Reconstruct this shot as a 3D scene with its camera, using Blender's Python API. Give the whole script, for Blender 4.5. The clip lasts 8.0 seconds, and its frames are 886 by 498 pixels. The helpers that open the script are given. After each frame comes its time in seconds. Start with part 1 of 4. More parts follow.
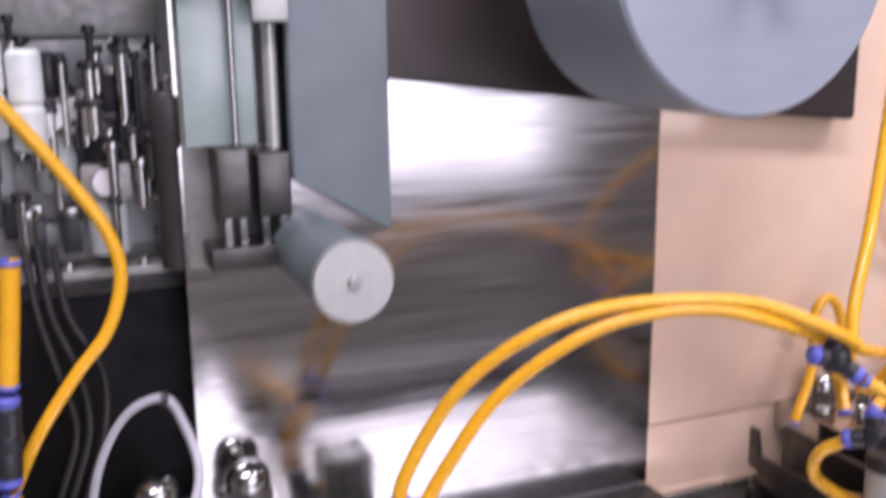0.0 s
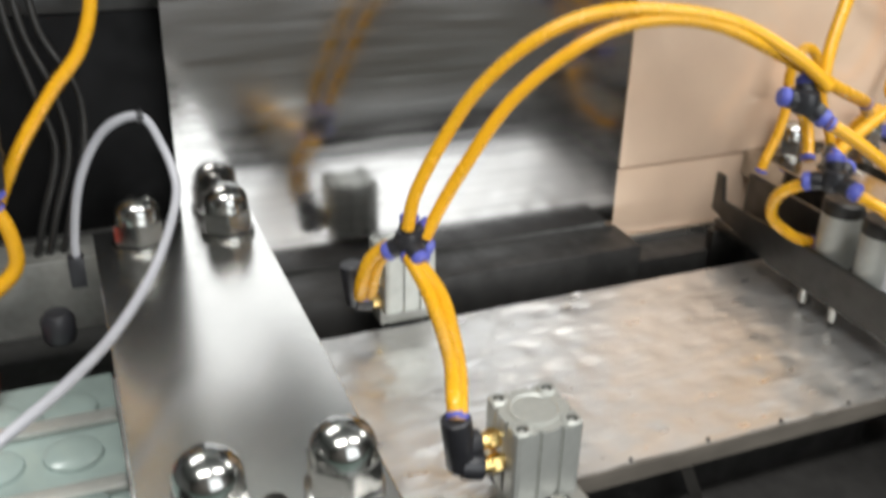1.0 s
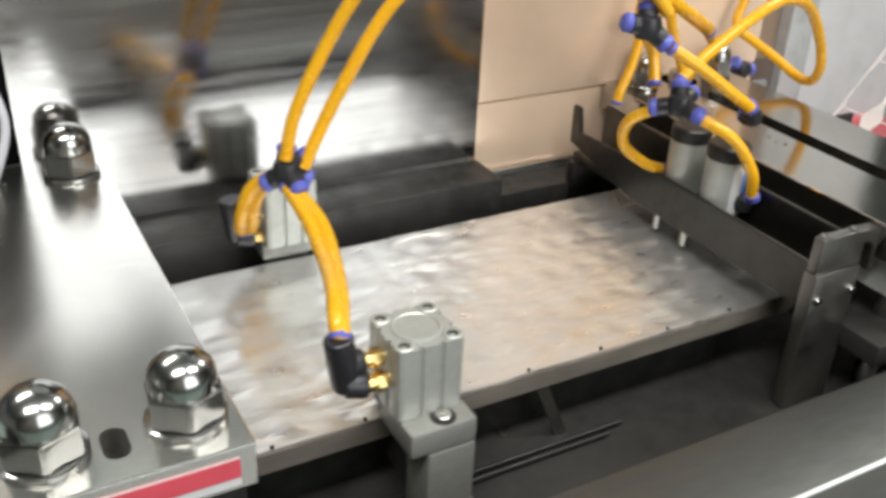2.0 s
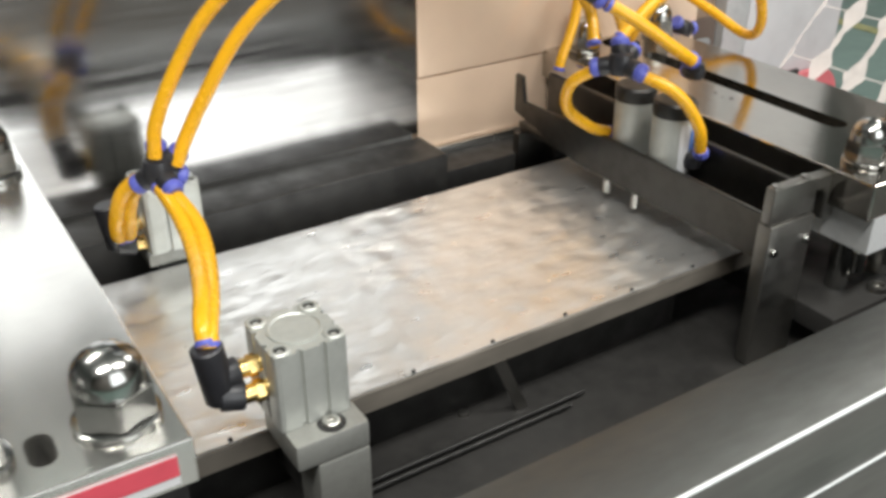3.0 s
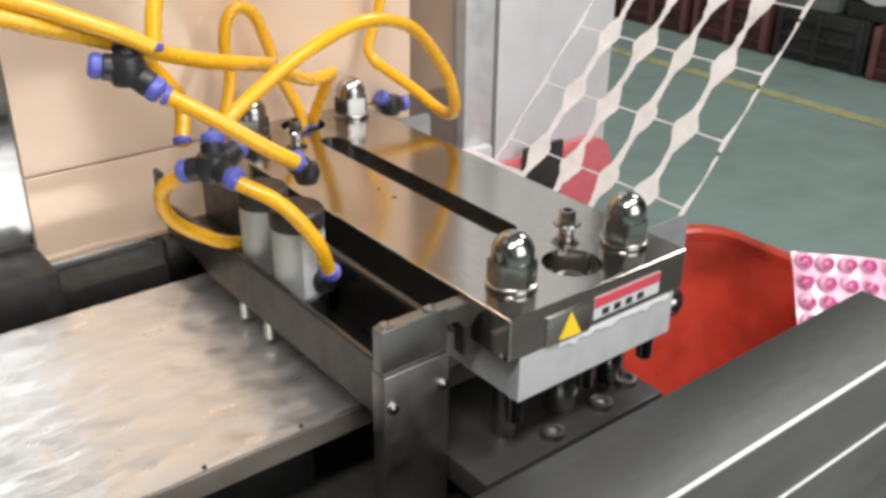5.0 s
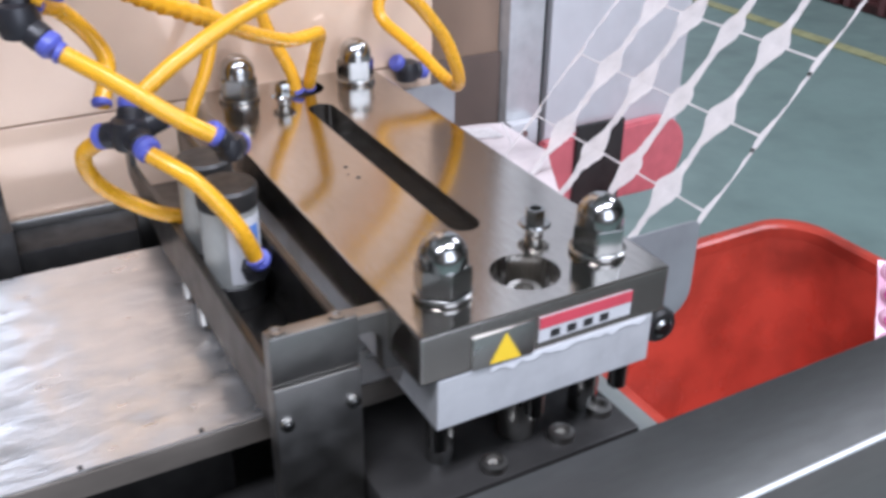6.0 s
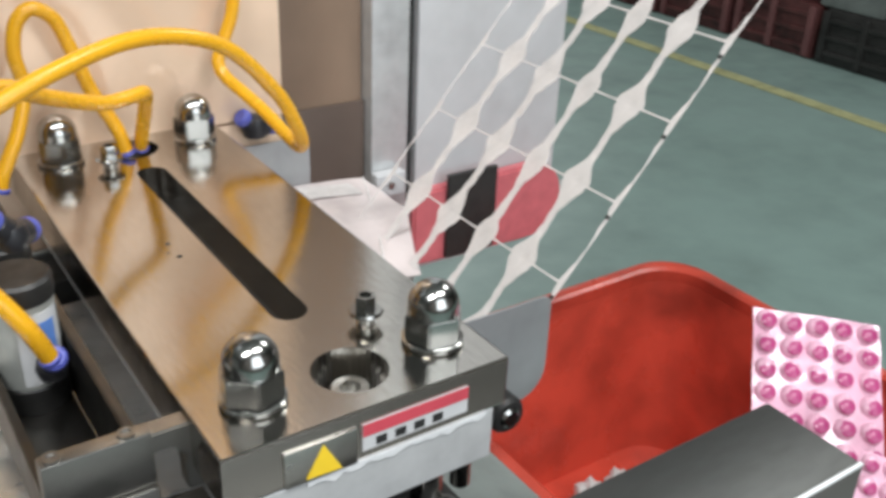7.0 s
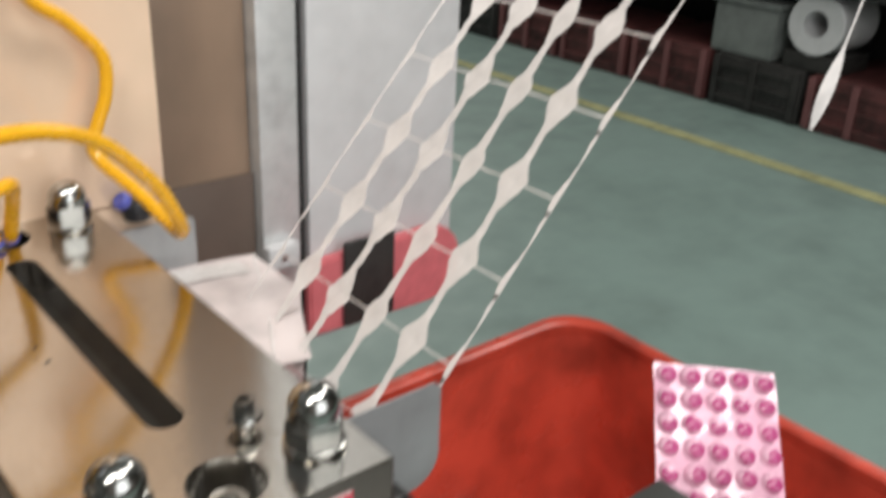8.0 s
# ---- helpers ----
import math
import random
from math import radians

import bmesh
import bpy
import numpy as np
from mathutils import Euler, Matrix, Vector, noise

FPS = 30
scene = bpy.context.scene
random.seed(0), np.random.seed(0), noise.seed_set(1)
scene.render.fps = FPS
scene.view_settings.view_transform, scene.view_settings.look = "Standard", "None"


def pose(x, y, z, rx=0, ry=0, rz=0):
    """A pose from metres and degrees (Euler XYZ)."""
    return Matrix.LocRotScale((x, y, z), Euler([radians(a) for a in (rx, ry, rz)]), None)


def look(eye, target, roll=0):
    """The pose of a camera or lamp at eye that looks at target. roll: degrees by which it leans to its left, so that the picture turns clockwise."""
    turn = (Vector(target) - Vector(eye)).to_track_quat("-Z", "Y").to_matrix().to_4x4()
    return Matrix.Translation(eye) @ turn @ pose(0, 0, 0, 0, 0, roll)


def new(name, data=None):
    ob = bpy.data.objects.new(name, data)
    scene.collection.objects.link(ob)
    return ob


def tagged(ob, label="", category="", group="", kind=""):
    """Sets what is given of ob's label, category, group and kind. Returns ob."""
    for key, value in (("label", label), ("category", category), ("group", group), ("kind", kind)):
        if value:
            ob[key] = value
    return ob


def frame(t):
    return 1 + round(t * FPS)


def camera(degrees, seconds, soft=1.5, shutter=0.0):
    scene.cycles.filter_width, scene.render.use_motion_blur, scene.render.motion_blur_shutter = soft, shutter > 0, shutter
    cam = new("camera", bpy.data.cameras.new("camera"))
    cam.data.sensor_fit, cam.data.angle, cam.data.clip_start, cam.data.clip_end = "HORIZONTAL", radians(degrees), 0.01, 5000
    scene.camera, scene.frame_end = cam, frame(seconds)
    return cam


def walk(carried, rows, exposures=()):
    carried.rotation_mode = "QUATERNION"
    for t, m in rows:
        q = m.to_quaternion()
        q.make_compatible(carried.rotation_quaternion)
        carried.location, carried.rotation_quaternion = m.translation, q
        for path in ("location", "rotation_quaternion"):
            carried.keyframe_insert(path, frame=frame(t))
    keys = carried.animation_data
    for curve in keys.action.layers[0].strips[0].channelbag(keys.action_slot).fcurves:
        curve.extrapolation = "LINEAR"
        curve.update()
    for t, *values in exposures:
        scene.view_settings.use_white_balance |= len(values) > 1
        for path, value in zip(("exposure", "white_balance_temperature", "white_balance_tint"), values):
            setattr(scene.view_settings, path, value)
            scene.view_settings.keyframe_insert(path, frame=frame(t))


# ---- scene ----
cam = camera(49.9, 8.0, soft=3.4, shutter=0.5)
PATH = [
    (0, (-0.744, -0.400, 1.354), (-0.386, 0.506, 1.1425), -0.7),
    (0.2, (-0.7447, -0.4045, 1.3414), (-0.4064, 0.5000, 1.0817), -1.09),
    (0.5, (-0.7452, -0.411, 1.3319), (-0.4107, 0.4708, 0.9996), -0.43),
    (0.7, (-0.7443, -0.4151, 1.3319), (-0.4141, 0.4523, 0.9597), -0.12),
    (1, (-0.7402, -0.421, 1.3319), (-0.3977, 0.4066, 0.8872), 1.46),
    (1.5, (-0.7269, -0.4344, 1.3149), (-0.338, 0.3474, 0.8276), 2.05),
    (1.7, (-0.7192, -0.441, 1.3157), (-0.2985, 0.3268, 0.8326), 3.46),
    (2.8, (-0.7017, -0.4382, 1.2916), (-0.2331, 0.3025, 0.8102), 0.23),
    (3, (-0.6903, -0.4325, 1.2874), (-0.2246, 0.3066, 0.8007), -0.19),
    (3.5, (-0.6071, -0.43, 1.2675), (-0.11, 0.2992, 0.7974), 1.14),
    (4, (-0.5151, -0.4201, 1.2643), (0.0529, 0.2766, 0.8261), 2.44),
    (4.5, (-0.4431, -0.4172, 1.2656), (0.1475, 0.2697, 0.8422), 2.70),
    (4.7, (-0.4191, -0.4156, 1.2654), (0.1618, 0.2739, 0.8329), 2.06),
    (5.8, (-0.2673, -0.404, 1.2511), (0.1917, 0.3521, 0.7847), -0.07),
    (6, (-0.2284, -0.4073, 1.247), (0.2, 0.3566, 0.7645), 0.79),
    (6.5, (-0.1766, -0.4059, 1.2473), (0.2358, 0.3661, 0.7636), 0.81),
    (7, (-0.1518, -0.377, 1.2579), (0.3608, 0.3477, 0.7975), 2.54),
    (7.5, (-0.1525, -0.3718, 1.2522), (0.3872, 0.3143, 0.7645), 1.96),
    (8, (-0.1217, -0.3695, 1.2802), (0.4719, 0.3184, 0.8626), 2.62),
]
walk(cam, [(t, look(eye, target, roll)) for t, eye, target, roll in PATH],
     exposures=[(0, -0.1, 6070, 33), (0.5, -0.06, 5870, 23), (0.9, -0.18, 6270, 9), (1.5, -0.12, 6470, 7), (3.0, 0.0, 6470, 7), (3.5, 0.0, 5820, 8),
                (4.0, 0.0, 6320, 9), (4.7, 0.0, 6470, 9), (5.8, 0.02, 5850, 16), (6.2, 0.01, 5400, 17), (6.5, 0.0, 5450, 18), (7.0, -0.14, 6150, 7), (7.6, -0.08, 6200, 8), (8.0, -0.24, 6550, 9)])

# ---- light: a factory hall with ceiling lamps ----
world = bpy.data.worlds.new("world")
scene.world = world
world.use_nodes = True
world.node_tree.nodes["Background"].inputs[0].default_value = (0.8, 0.9, 1.0, 1)
world.node_tree.nodes["Background"].inputs[1].default_value = 0.35


def area(name, eye, target, sx, sy, watts, color=(1, 1, 1)):
    d = bpy.data.lights.new(name, "AREA")
    d.shape, d.size, d.size_y, d.energy, d.color = "RECTANGLE", sx, sy, watts, color
    ob = new(name, d)
    ob.matrix_world = look(eye, target)
    return ob


for lx, ly, watts in ((-1.3, -1.1, 90), (0.9, -1.1, 68), (3.4, 0.6, 62), (2.8, 4.9, 85), (5.6, 6.5, 40), (-1.6, 1.6, 60)):
    area("ceiling_lamp", (lx, ly, 3.5), (lx, ly, 0), 1.5, 0.5, watts, (1.0, 0.97, 0.93))
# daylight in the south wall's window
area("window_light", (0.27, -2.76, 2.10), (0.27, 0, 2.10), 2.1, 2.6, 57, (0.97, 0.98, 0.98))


# ---- materials ----
def material(name, color, rough=0.5, metal=0.0, grain=0.0, scale=60.0, stretch=(1, 1, 1), bump=0.0, vary=0.1, spec=0.5,
             transmission=0.0, alpha=1.0, coat=0.0, emit=0.0, stain=None, stain_scale=8.0, relief=0.002):
    m = bpy.data.materials.new(name)
    m.use_nodes = True
    nt = m.node_tree
    b = nt.nodes["Principled BSDF"]
    b.inputs["Roughness"].default_value = rough
    b.inputs["Metallic"].default_value = metal
    b.inputs["Specular IOR Level"].default_value = spec
    b.inputs["Transmission Weight"].default_value = transmission
    b.inputs["Alpha"].default_value = alpha
    b.inputs["Coat Weight"].default_value = coat
    tc = nt.nodes.new("ShaderNodeTexCoord")
    mp = nt.nodes.new("ShaderNodeMapping")
    mp.inputs["Scale"].default_value = stretch
    nt.links.new(tc.outputs["Object"], mp.inputs[0])
    n1 = nt.nodes.new("ShaderNodeTexNoise")
    n1.inputs["Scale"].default_value, n1.inputs["Detail"].default_value = scale, 5
    nt.links.new(mp.outputs[0], n1.inputs["Vector"])
    n2 = nt.nodes.new("ShaderNodeTexNoise")
    n2.inputs["Scale"].default_value, n2.inputs["Detail"].default_value = stain_scale, 4
    nt.links.new(tc.outputs["Object"], n2.inputs["Vector"])
    mix = nt.nodes.new("ShaderNodeMix")
    mix.data_type = "RGBA"
    dark = stain or tuple(c * (1 - 2.2 * vary) for c in color)
    mix.inputs[6].default_value = (*color, 1)
    mix.inputs[7].default_value = (*dark, 1)
    add = nt.nodes.new("ShaderNodeMath")
    add.operation = "MULTIPLY"
    nt.links.new(n1.outputs[0], add.inputs[0])
    nt.links.new(n2.outputs[0], add.inputs[1])
    ramp = nt.nodes.new("ShaderNodeMapRange")
    ramp.inputs[1].default_value, ramp.inputs[2].default_value = 0.16, 0.42
    nt.links.new(add.outputs[0], ramp.inputs[0])
    nt.links.new(ramp.outputs[0], mix.inputs[0])
    nt.links.new(mix.outputs[2], b.inputs["Base Color"])
    if grain:
        rr = nt.nodes.new("ShaderNodeMapRange")
        rr.inputs[1].default_value, rr.inputs[2].default_value = 0.3, 0.7
        rr.inputs[3].default_value, rr.inputs[4].default_value = max(0.02, rough - grain), rough + grain
        nt.links.new(n1.outputs[0], rr.inputs[0])
        nt.links.new(rr.outputs[0], b.inputs["Roughness"])
    if bump:
        bp = nt.nodes.new("ShaderNodeBump")
        bp.inputs["Strength"].default_value, bp.inputs["Distance"].default_value = bump, relief
        nt.links.new(n1.outputs[0], bp.inputs["Height"])
        nt.links.new(bp.outputs[0], b.inputs["Normal"])
    if emit:
        b.inputs["Emission Color"].default_value = (*color, 1)
        b.inputs["Emission Strength"].default_value = emit
    return m


steel = material("brushed_steel", (0.56, 0.55, 0.52), 0.30, 1.0, 0.04, 90, (1, 6, 1), 0.01)
legs_steel = material("dull_tool_steel", (0.35, 0.34, 0.32), 0.36, 1.0, 0.06, 60, bump=0.02)
steel_plate = material("ground_steel_plate", (0.58, 0.55, 0.51), 0.15, 1.0, 0.05, 70, (14, 1, 1), 0.03)
satin_plate = material("satin_nickel_plate", (0.88, 0.87, 0.84), 0.245, 1.0, 0.015, 50, (1, 5, 1), 0.004, vary=0.05)
chrome = material("polished_chrome", (0.42, 0.42, 0.407), 0.2, 1.0, 0.04, 40, vary=0.06)
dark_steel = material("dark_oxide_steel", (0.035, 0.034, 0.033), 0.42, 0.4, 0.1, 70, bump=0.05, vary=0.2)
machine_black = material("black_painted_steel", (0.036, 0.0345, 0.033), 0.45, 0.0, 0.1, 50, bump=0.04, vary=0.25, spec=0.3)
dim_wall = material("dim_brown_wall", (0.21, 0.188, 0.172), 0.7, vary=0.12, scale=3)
foil = material("aluminium_foil", (0.95, 0.945, 0.93), 0.37, 0.9, 0.12, 50, (0.5, 1.3, 1), 0.8, vary=0.05, relief=0.0024)
cover_steel = material("dull_stainless_cover", (0.145, 0.147, 0.141), 0.48, 1.0, 0.04, 40, (1, 3, 1), 0.004, vary=0.06)
pale_metal = material("worn_pale_metal", (0.70, 0.71, 0.715), 0.42, 0.45, 0.06, 50, bump=0.05, vary=0.12)
alu = material("anodised_aluminium", (0.50, 0.51, 0.48), 0.42, 0.55, 0.06, 120, bump=0.03, vary=0.06)
alu_dark = material("cast_bracket_grey", (0.30, 0.30, 0.28), 0.45, 0.5, 0.06, 120, bump=0.05, vary=0.1)
yellow = material("yellow_polyurethane", (0.90, 0.46, 0.015), 0.26, 0.0, 0.05, 60, vary=0.06, transmission=0.15, spec=0.5)
blue = material("blue_collar_plastic", (0.10, 0.115, 0.46), 0.4, 0.0, 0.05, 60, vary=0.05)
black_plastic = material("black_plastic", (0.024, 0.024, 0.028), 0.38, 0.0, 0.05, 80, vary=0.2)
brass = material("brass", (0.78, 0.56, 0.22), 0.25, 1.0, 0.05, 60, vary=0.1)
tan_panel = material("tan_panel", (0.82, 0.62, 0.46), 0.14, 0.12, 0.05, 12, bump=0.006, vary=0.06, spec=0.5, stain=(0.70, 0.52, 0.385), stain_scale=5)
brown_panel = material("brown_panel", (0.30, 0.21, 0.15), 0.35, 0.0, 0.06, 14, (1, 1, 0.2), vary=0.15)
sheet_steel = material("stainless_sheet", (0.51, 0.50, 0.495), 0.15, 1.0, 0.05, 30, (0.3, 1, 4), 0.008, vary=0.06)
white_tube = material("white_tube", (0.38, 0.38, 0.41), 0.35, vary=0.05)
grey_paint = material("pale_grey_paint", (0.60, 0.605, 0.615), 0.4, 0.0, 0.05, 30, vary=0.06)
green_grey = material("grey_green_paint", (0.135, 0.17, 0.18), 0.4, 0.0, 0.05, 20, vary=0.08)
floor_mat = material("green_epoxy", (0.19, 0.262, 0.24), 0.42, 0.0, 0.08, 6, bump=0.02, vary=0.12, stain_scale=1.3)
yellow_line = material("floor_line_paint", (0.37, 0.37, 0.19), 0.5, vary=0.2, scale=30)
red_plastic = material("red_plastic", (0.60, 0.075, 0.045), 0.30, 0.0, 0.08, 11, bump=0.5, vary=0.26, stain_scale=7, relief=0.006)
pink = material("pink_blister_film", (0.78, 0.45, 0.58), 0.22, 0.0, 0.05, 60, vary=0.12, spec=0.6)
pink_dark = material("dark_pink_pill", (0.42, 0.055, 0.19), 0.28, vary=0.1)
film = material("milky_film", (0.86, 0.82, 0.805), 0.28, 0.0, 0.05, 60, bump=0.15, vary=0.14, spec=0.5, alpha=0.72)
glass_film = material("clear_bowl_plastic", (0.80, 0.85, 0.84), 0.12, 0.0, 0.04, 30, vary=0.05, transmission=0.4)
bin_plastic = material("cloudy_bin_plastic", (0.22, 0.24, 0.23), 0.4, 0.0, 0.05, 20, vary=0.15, transmission=0.2)
front_steel = material("worn_front_sheet", (0.15, 0.140, 0.130), 0.55, 0.5, 0.05, 24, (0.4, 1, 2), 0.02, vary=0.12)
brown_strip = material("brown_strip_paint", (0.13, 0.095, 0.078), 0.4, 0.0, 0.05, 14, vary=0.12)
filter_white = material("white_filter_plastic", (0.62, 0.66, 0.64), 0.3, vary=0.08)
guide_dark = material("dull_guide_steel", (0.13, 0.124, 0.116), 0.38, 1.0, 0.06, 60, bump=0.03, vary=0.15)
# near-white: lamp highlight painted on the cover's edges; also the silver tape's colour
glint_and_tape = material("edge_glint_and_tape_white", (0.85, 0.86, 0.87), 0.4, 0.2, 0.05, 40, vary=0.08)
cabinet_black = material("black_cabinet_paint", (0.007, 0.007, 0.0075), 0.55, 0.0, 0.08, 40, bump=0.03, vary=0.25, spec=0.1)
guide_metal = material("satin_guide_sheet", (0.40, 0.41, 0.42), 0.34, 0.5, 0.05, 40, bump=0.02, vary=0.1)
crate_red = material("faded_crate_red", (0.16, 0.065, 0.065), 0.5, vary=0.15)
dull_red = material("faded_red_plastic", (0.62, 0.16, 0.18), 0.4, vary=0.1)
red_label = material("red_label", (0.58, 0.07, 0.10), 0.45, vary=0.08)
white_label = material("white_label", (0.58, 0.58, 0.59), 0.45, vary=0.05)
warn_yellow = material("warning_yellow", (0.90, 0.62, 0.03), 0.4, vary=0.05)
ink = material("black_ink", (0.02, 0.02, 0.02), 0.5)
blue_label = material("blue_label", (0.12, 0.25, 0.62), 0.4, vary=0.1)
wall_mat = material("hall_wall_paint", (0.45, 0.45, 0.44), 0.7, vary=0.08, scale=5)
clear_green = material("greenish_plastic", (0.44, 0.54, 0.51), 0.2, 0.0, 0.05, 20, vary=0.15, transmission=0.3)
brown_dark = material("dark_brown_sheet", (0.045, 0.036, 0.034), 0.4, 0.3, 0.06, 20, vary=0.15)
reel_grey = material("blue_grey_film", (0.30, 0.33, 0.38), 0.35, 0.0, 0.05, 14, (1, 1, 4), vary=0.05)
film_sheet = material("milky_pink_sheet", (0.80, 0.71, 0.70), 0.22, 0.0, 0.05, 30, bump=0.3, vary=0.12, spec=0.6, alpha=0.78)
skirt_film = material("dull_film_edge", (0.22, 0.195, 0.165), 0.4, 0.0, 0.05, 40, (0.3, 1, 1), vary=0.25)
chute_paint = material("grey_green_sheet_paint", (0.25, 0.29, 0.275), 0.45, 0.0, 0.06, 25, bump=0.03, vary=0.12)
rust_red = material("dark_red_paint", (0.09, 0.028, 0.027), 0.5, vary=0.3, scale=20)


# ---- builders ----
def thing(name, loc, label, category, group="", kind=""):
    e = new(name)
    e.location = loc
    e.empty_display_size = 0.02
    return tagged(e, label, category, group, kind)


def base_of(ob):
    while ob.parent:
        ob = ob.parent
    return ob.location.copy()


def part(name, bm, mat, parent, label="", smooth=True):
    """One mesh object from world-placed geometry, under a thing or a part."""
    if parent:
        bmesh.ops.translate(bm, verts=bm.verts, vec=-base_of(parent))
    bmesh.ops.recalc_face_normals(bm, faces=bm.faces)
    me = bpy.data.meshes.new(name)
    bm.to_mesh(me)
    bm.free()
    me.materials.append(mat)
    for p in me.polygons:
        p.use_smooth = smooth
    if smooth:
        me.set_sharp_from_angle(angle=radians(35))
    ob = new(name, me)
    if parent:
        ob.parent = parent
    if label:
        ob["label"] = label
    return ob


def structure(name, bm, mat, label, smooth=True):
    return tagged(part(name, bm, mat, None, label, smooth), label, name.split("_")[0], kind="structure")


def box(x0, y0, z0, x1, y1, z1, bevel=0.002, bm=None, seg=2):
    b = bmesh.new()
    bmesh.ops.create_cube(b, size=1)
    for v in b.verts:
        v.co = Vector(((x0 + x1) / 2 + v.co.x * (x1 - x0), (y0 + y1) / 2 + v.co.y * (y1 - y0), (z0 + z1) / 2 + v.co.z * (z1 - z0)))
    if bevel:
        bmesh.ops.bevel(b, geom=list(b.edges), offset=bevel, segments=seg, affect="EDGES", profile=0.6)
    return merge(bm, b)


def merge(bm, b, m=None):
    if m is not None:
        bmesh.ops.transform(b, matrix=m, verts=b.verts)
    if bm is None:
        return b
    me = bpy.data.meshes.new("tmp")
    b.to_mesh(me)
    b.free()
    bm.from_mesh(me)
    bpy.data.meshes.remove(me)
    return bm


AXIS = {"z": Matrix(), "x": Matrix.Rotation(radians(90), 4, "Y"), "y": Matrix.Rotation(radians(-90), 4, "X")}


def lathe(rings, centre, axis="z", seg=28, bm=None):
    """A turned body: rings of (radius, height) along the axis from centre."""
    b = bmesh.new()
    loop = rings[0] == rings[-1]
    made = []
    for r, h in rings[:-1] if loop else rings:
        if r < 1e-6:
            made.append([b.verts.new((0, 0, h))])
        else:
            made.append([b.verts.new((r * math.cos(2 * math.pi * k / seg), r * math.sin(2 * math.pi * k / seg), h)) for k in range(seg)])
    for one, two in zip(made, made[1:] + made[:1] if loop else made[1:]):
        for k in range(seg):
            quad = (one[k % len(one)], one[(k + 1) % len(one)], two[(k + 1) % len(two)], two[k % len(two)])
            quad = [v for n, v in enumerate(quad) if v not in quad[:n]]
            if len(quad) > 2:
                b.faces.new(quad)
    if not loop:
        for ends in (made[0], made[-1]):
            if len(ends) > 1:
                b.faces.new(ends)
    return merge(bm, b, Matrix.Translation(centre) @ AXIS[axis])


def cyl(centre, r, h, axis="z", seg=24, bevel=0.001, bm=None):
    return lathe([(r - bevel, 0), (r, bevel), (r, h - bevel), (r - bevel, h)], centre, axis, seg, bm)


def spline(points, step=8):
    pts = [Vector(p) for p in points]
    pts = [2 * pts[0] - pts[1]] + pts + [2 * pts[-1] - pts[-2]]
    out = []
    for a, b, c, d in zip(pts, pts[1:], pts[2:], pts[3:]):
        for k in range(step):
            t = k / step
            out.append(0.5 * (2 * b + (c - a) * t + (2 * a - 5 * b + 4 * c - d) * t * t + (3 * b - a - 3 * c + d) * t ** 3))
    return out + [pts[-2]]


def sweep(points, r, seg=12, step=8, bm=None):
    """A round hose along a smooth line."""
    line = spline(points, step)
    b = bmesh.new()
    up, prev = Vector((0.31, 0.17, 0.93)), None
    for k, p in enumerate(line):
        d = (line[min(k + 1, len(line) - 1)] - line[max(k - 1, 0)]).normalized()
        s = d.cross(up).normalized()
        u = s.cross(d)
        up = u
        cur = [b.verts.new(p + r * (math.cos(2 * math.pi * j / seg) * s + math.sin(2 * math.pi * j / seg) * u)) for j in range(seg)]
        if prev:
            for j in range(seg):
                b.faces.new((prev[j], prev[(j + 1) % seg], cur[(j + 1) % seg], cur[j]))
        else:
            b.faces.new(list(reversed(cur)))
        prev = cur
    b.faces.new(prev)
    return merge(bm, b)


def prism(outline, axis, lo, hi, bevel=0.0, bm=None):
    """An outline drawn in the plane across the axis, given depth from lo to hi."""
    def at(p, v):
        return {"x": (v, *p), "y": (p[0], v, p[1]), "z": (*p, v)}[axis]
    b = bmesh.new()
    low = [b.verts.new(at(p, lo)) for p in outline]
    high = [b.verts.new(at(p, hi)) for p in outline]
    n = len(outline)
    b.faces.new(low), b.faces.new(high)
    for k in range(n):
        b.faces.new((low[k], low[(k + 1) % n], high[(k + 1) % n], high[k]))
    if bevel:
        bmesh.ops.recalc_face_normals(b, faces=b.faces)
        bmesh.ops.bevel(b, geom=list(b.edges), offset=bevel, segments=2, affect="EDGES")
    return merge(bm, b)


def cut(ob, *cutters):
    """Real holes: takes the cutters' volumes out of a mesh object."""
    for bm in cutters:
        bmesh.ops.translate(bm, verts=bm.verts, vec=-base_of(ob))
        bmesh.ops.recalc_face_normals(bm, faces=bm.faces)
        me = bpy.data.meshes.new("cutter")
        bm.to_mesh(me)
        bm.free()
        c = new("cutter", me)
        mod = ob.modifiers.new("hole", "BOOLEAN")
        mod.operation, mod.object, mod.solver = "DIFFERENCE", c, "EXACT"
        c.parent = ob.parent
        bpy.context.view_layer.update()
        done = bpy.data.meshes.new_from_object(ob.evaluated_get(bpy.context.evaluated_depsgraph_get()))
        ob.modifiers.clear()
        ob.data = done
        bpy.data.objects.remove(c)
    for p in ob.data.polygons:
        p.use_smooth = False
    return ob


def hexagon(centre, across, h, turn=0.0, bm=None):
    r = across / math.sqrt(3)
    b = bmesh.new()
    pts = [(r * math.cos(radians(60 * k + turn)), r * math.sin(radians(60 * k + turn))) for k in range(6)]
    return prism([(centre[0] + x, centre[1] + y) for x, y in pts], "z", centre[2], centre[2] + h, across * 0.03, bm)


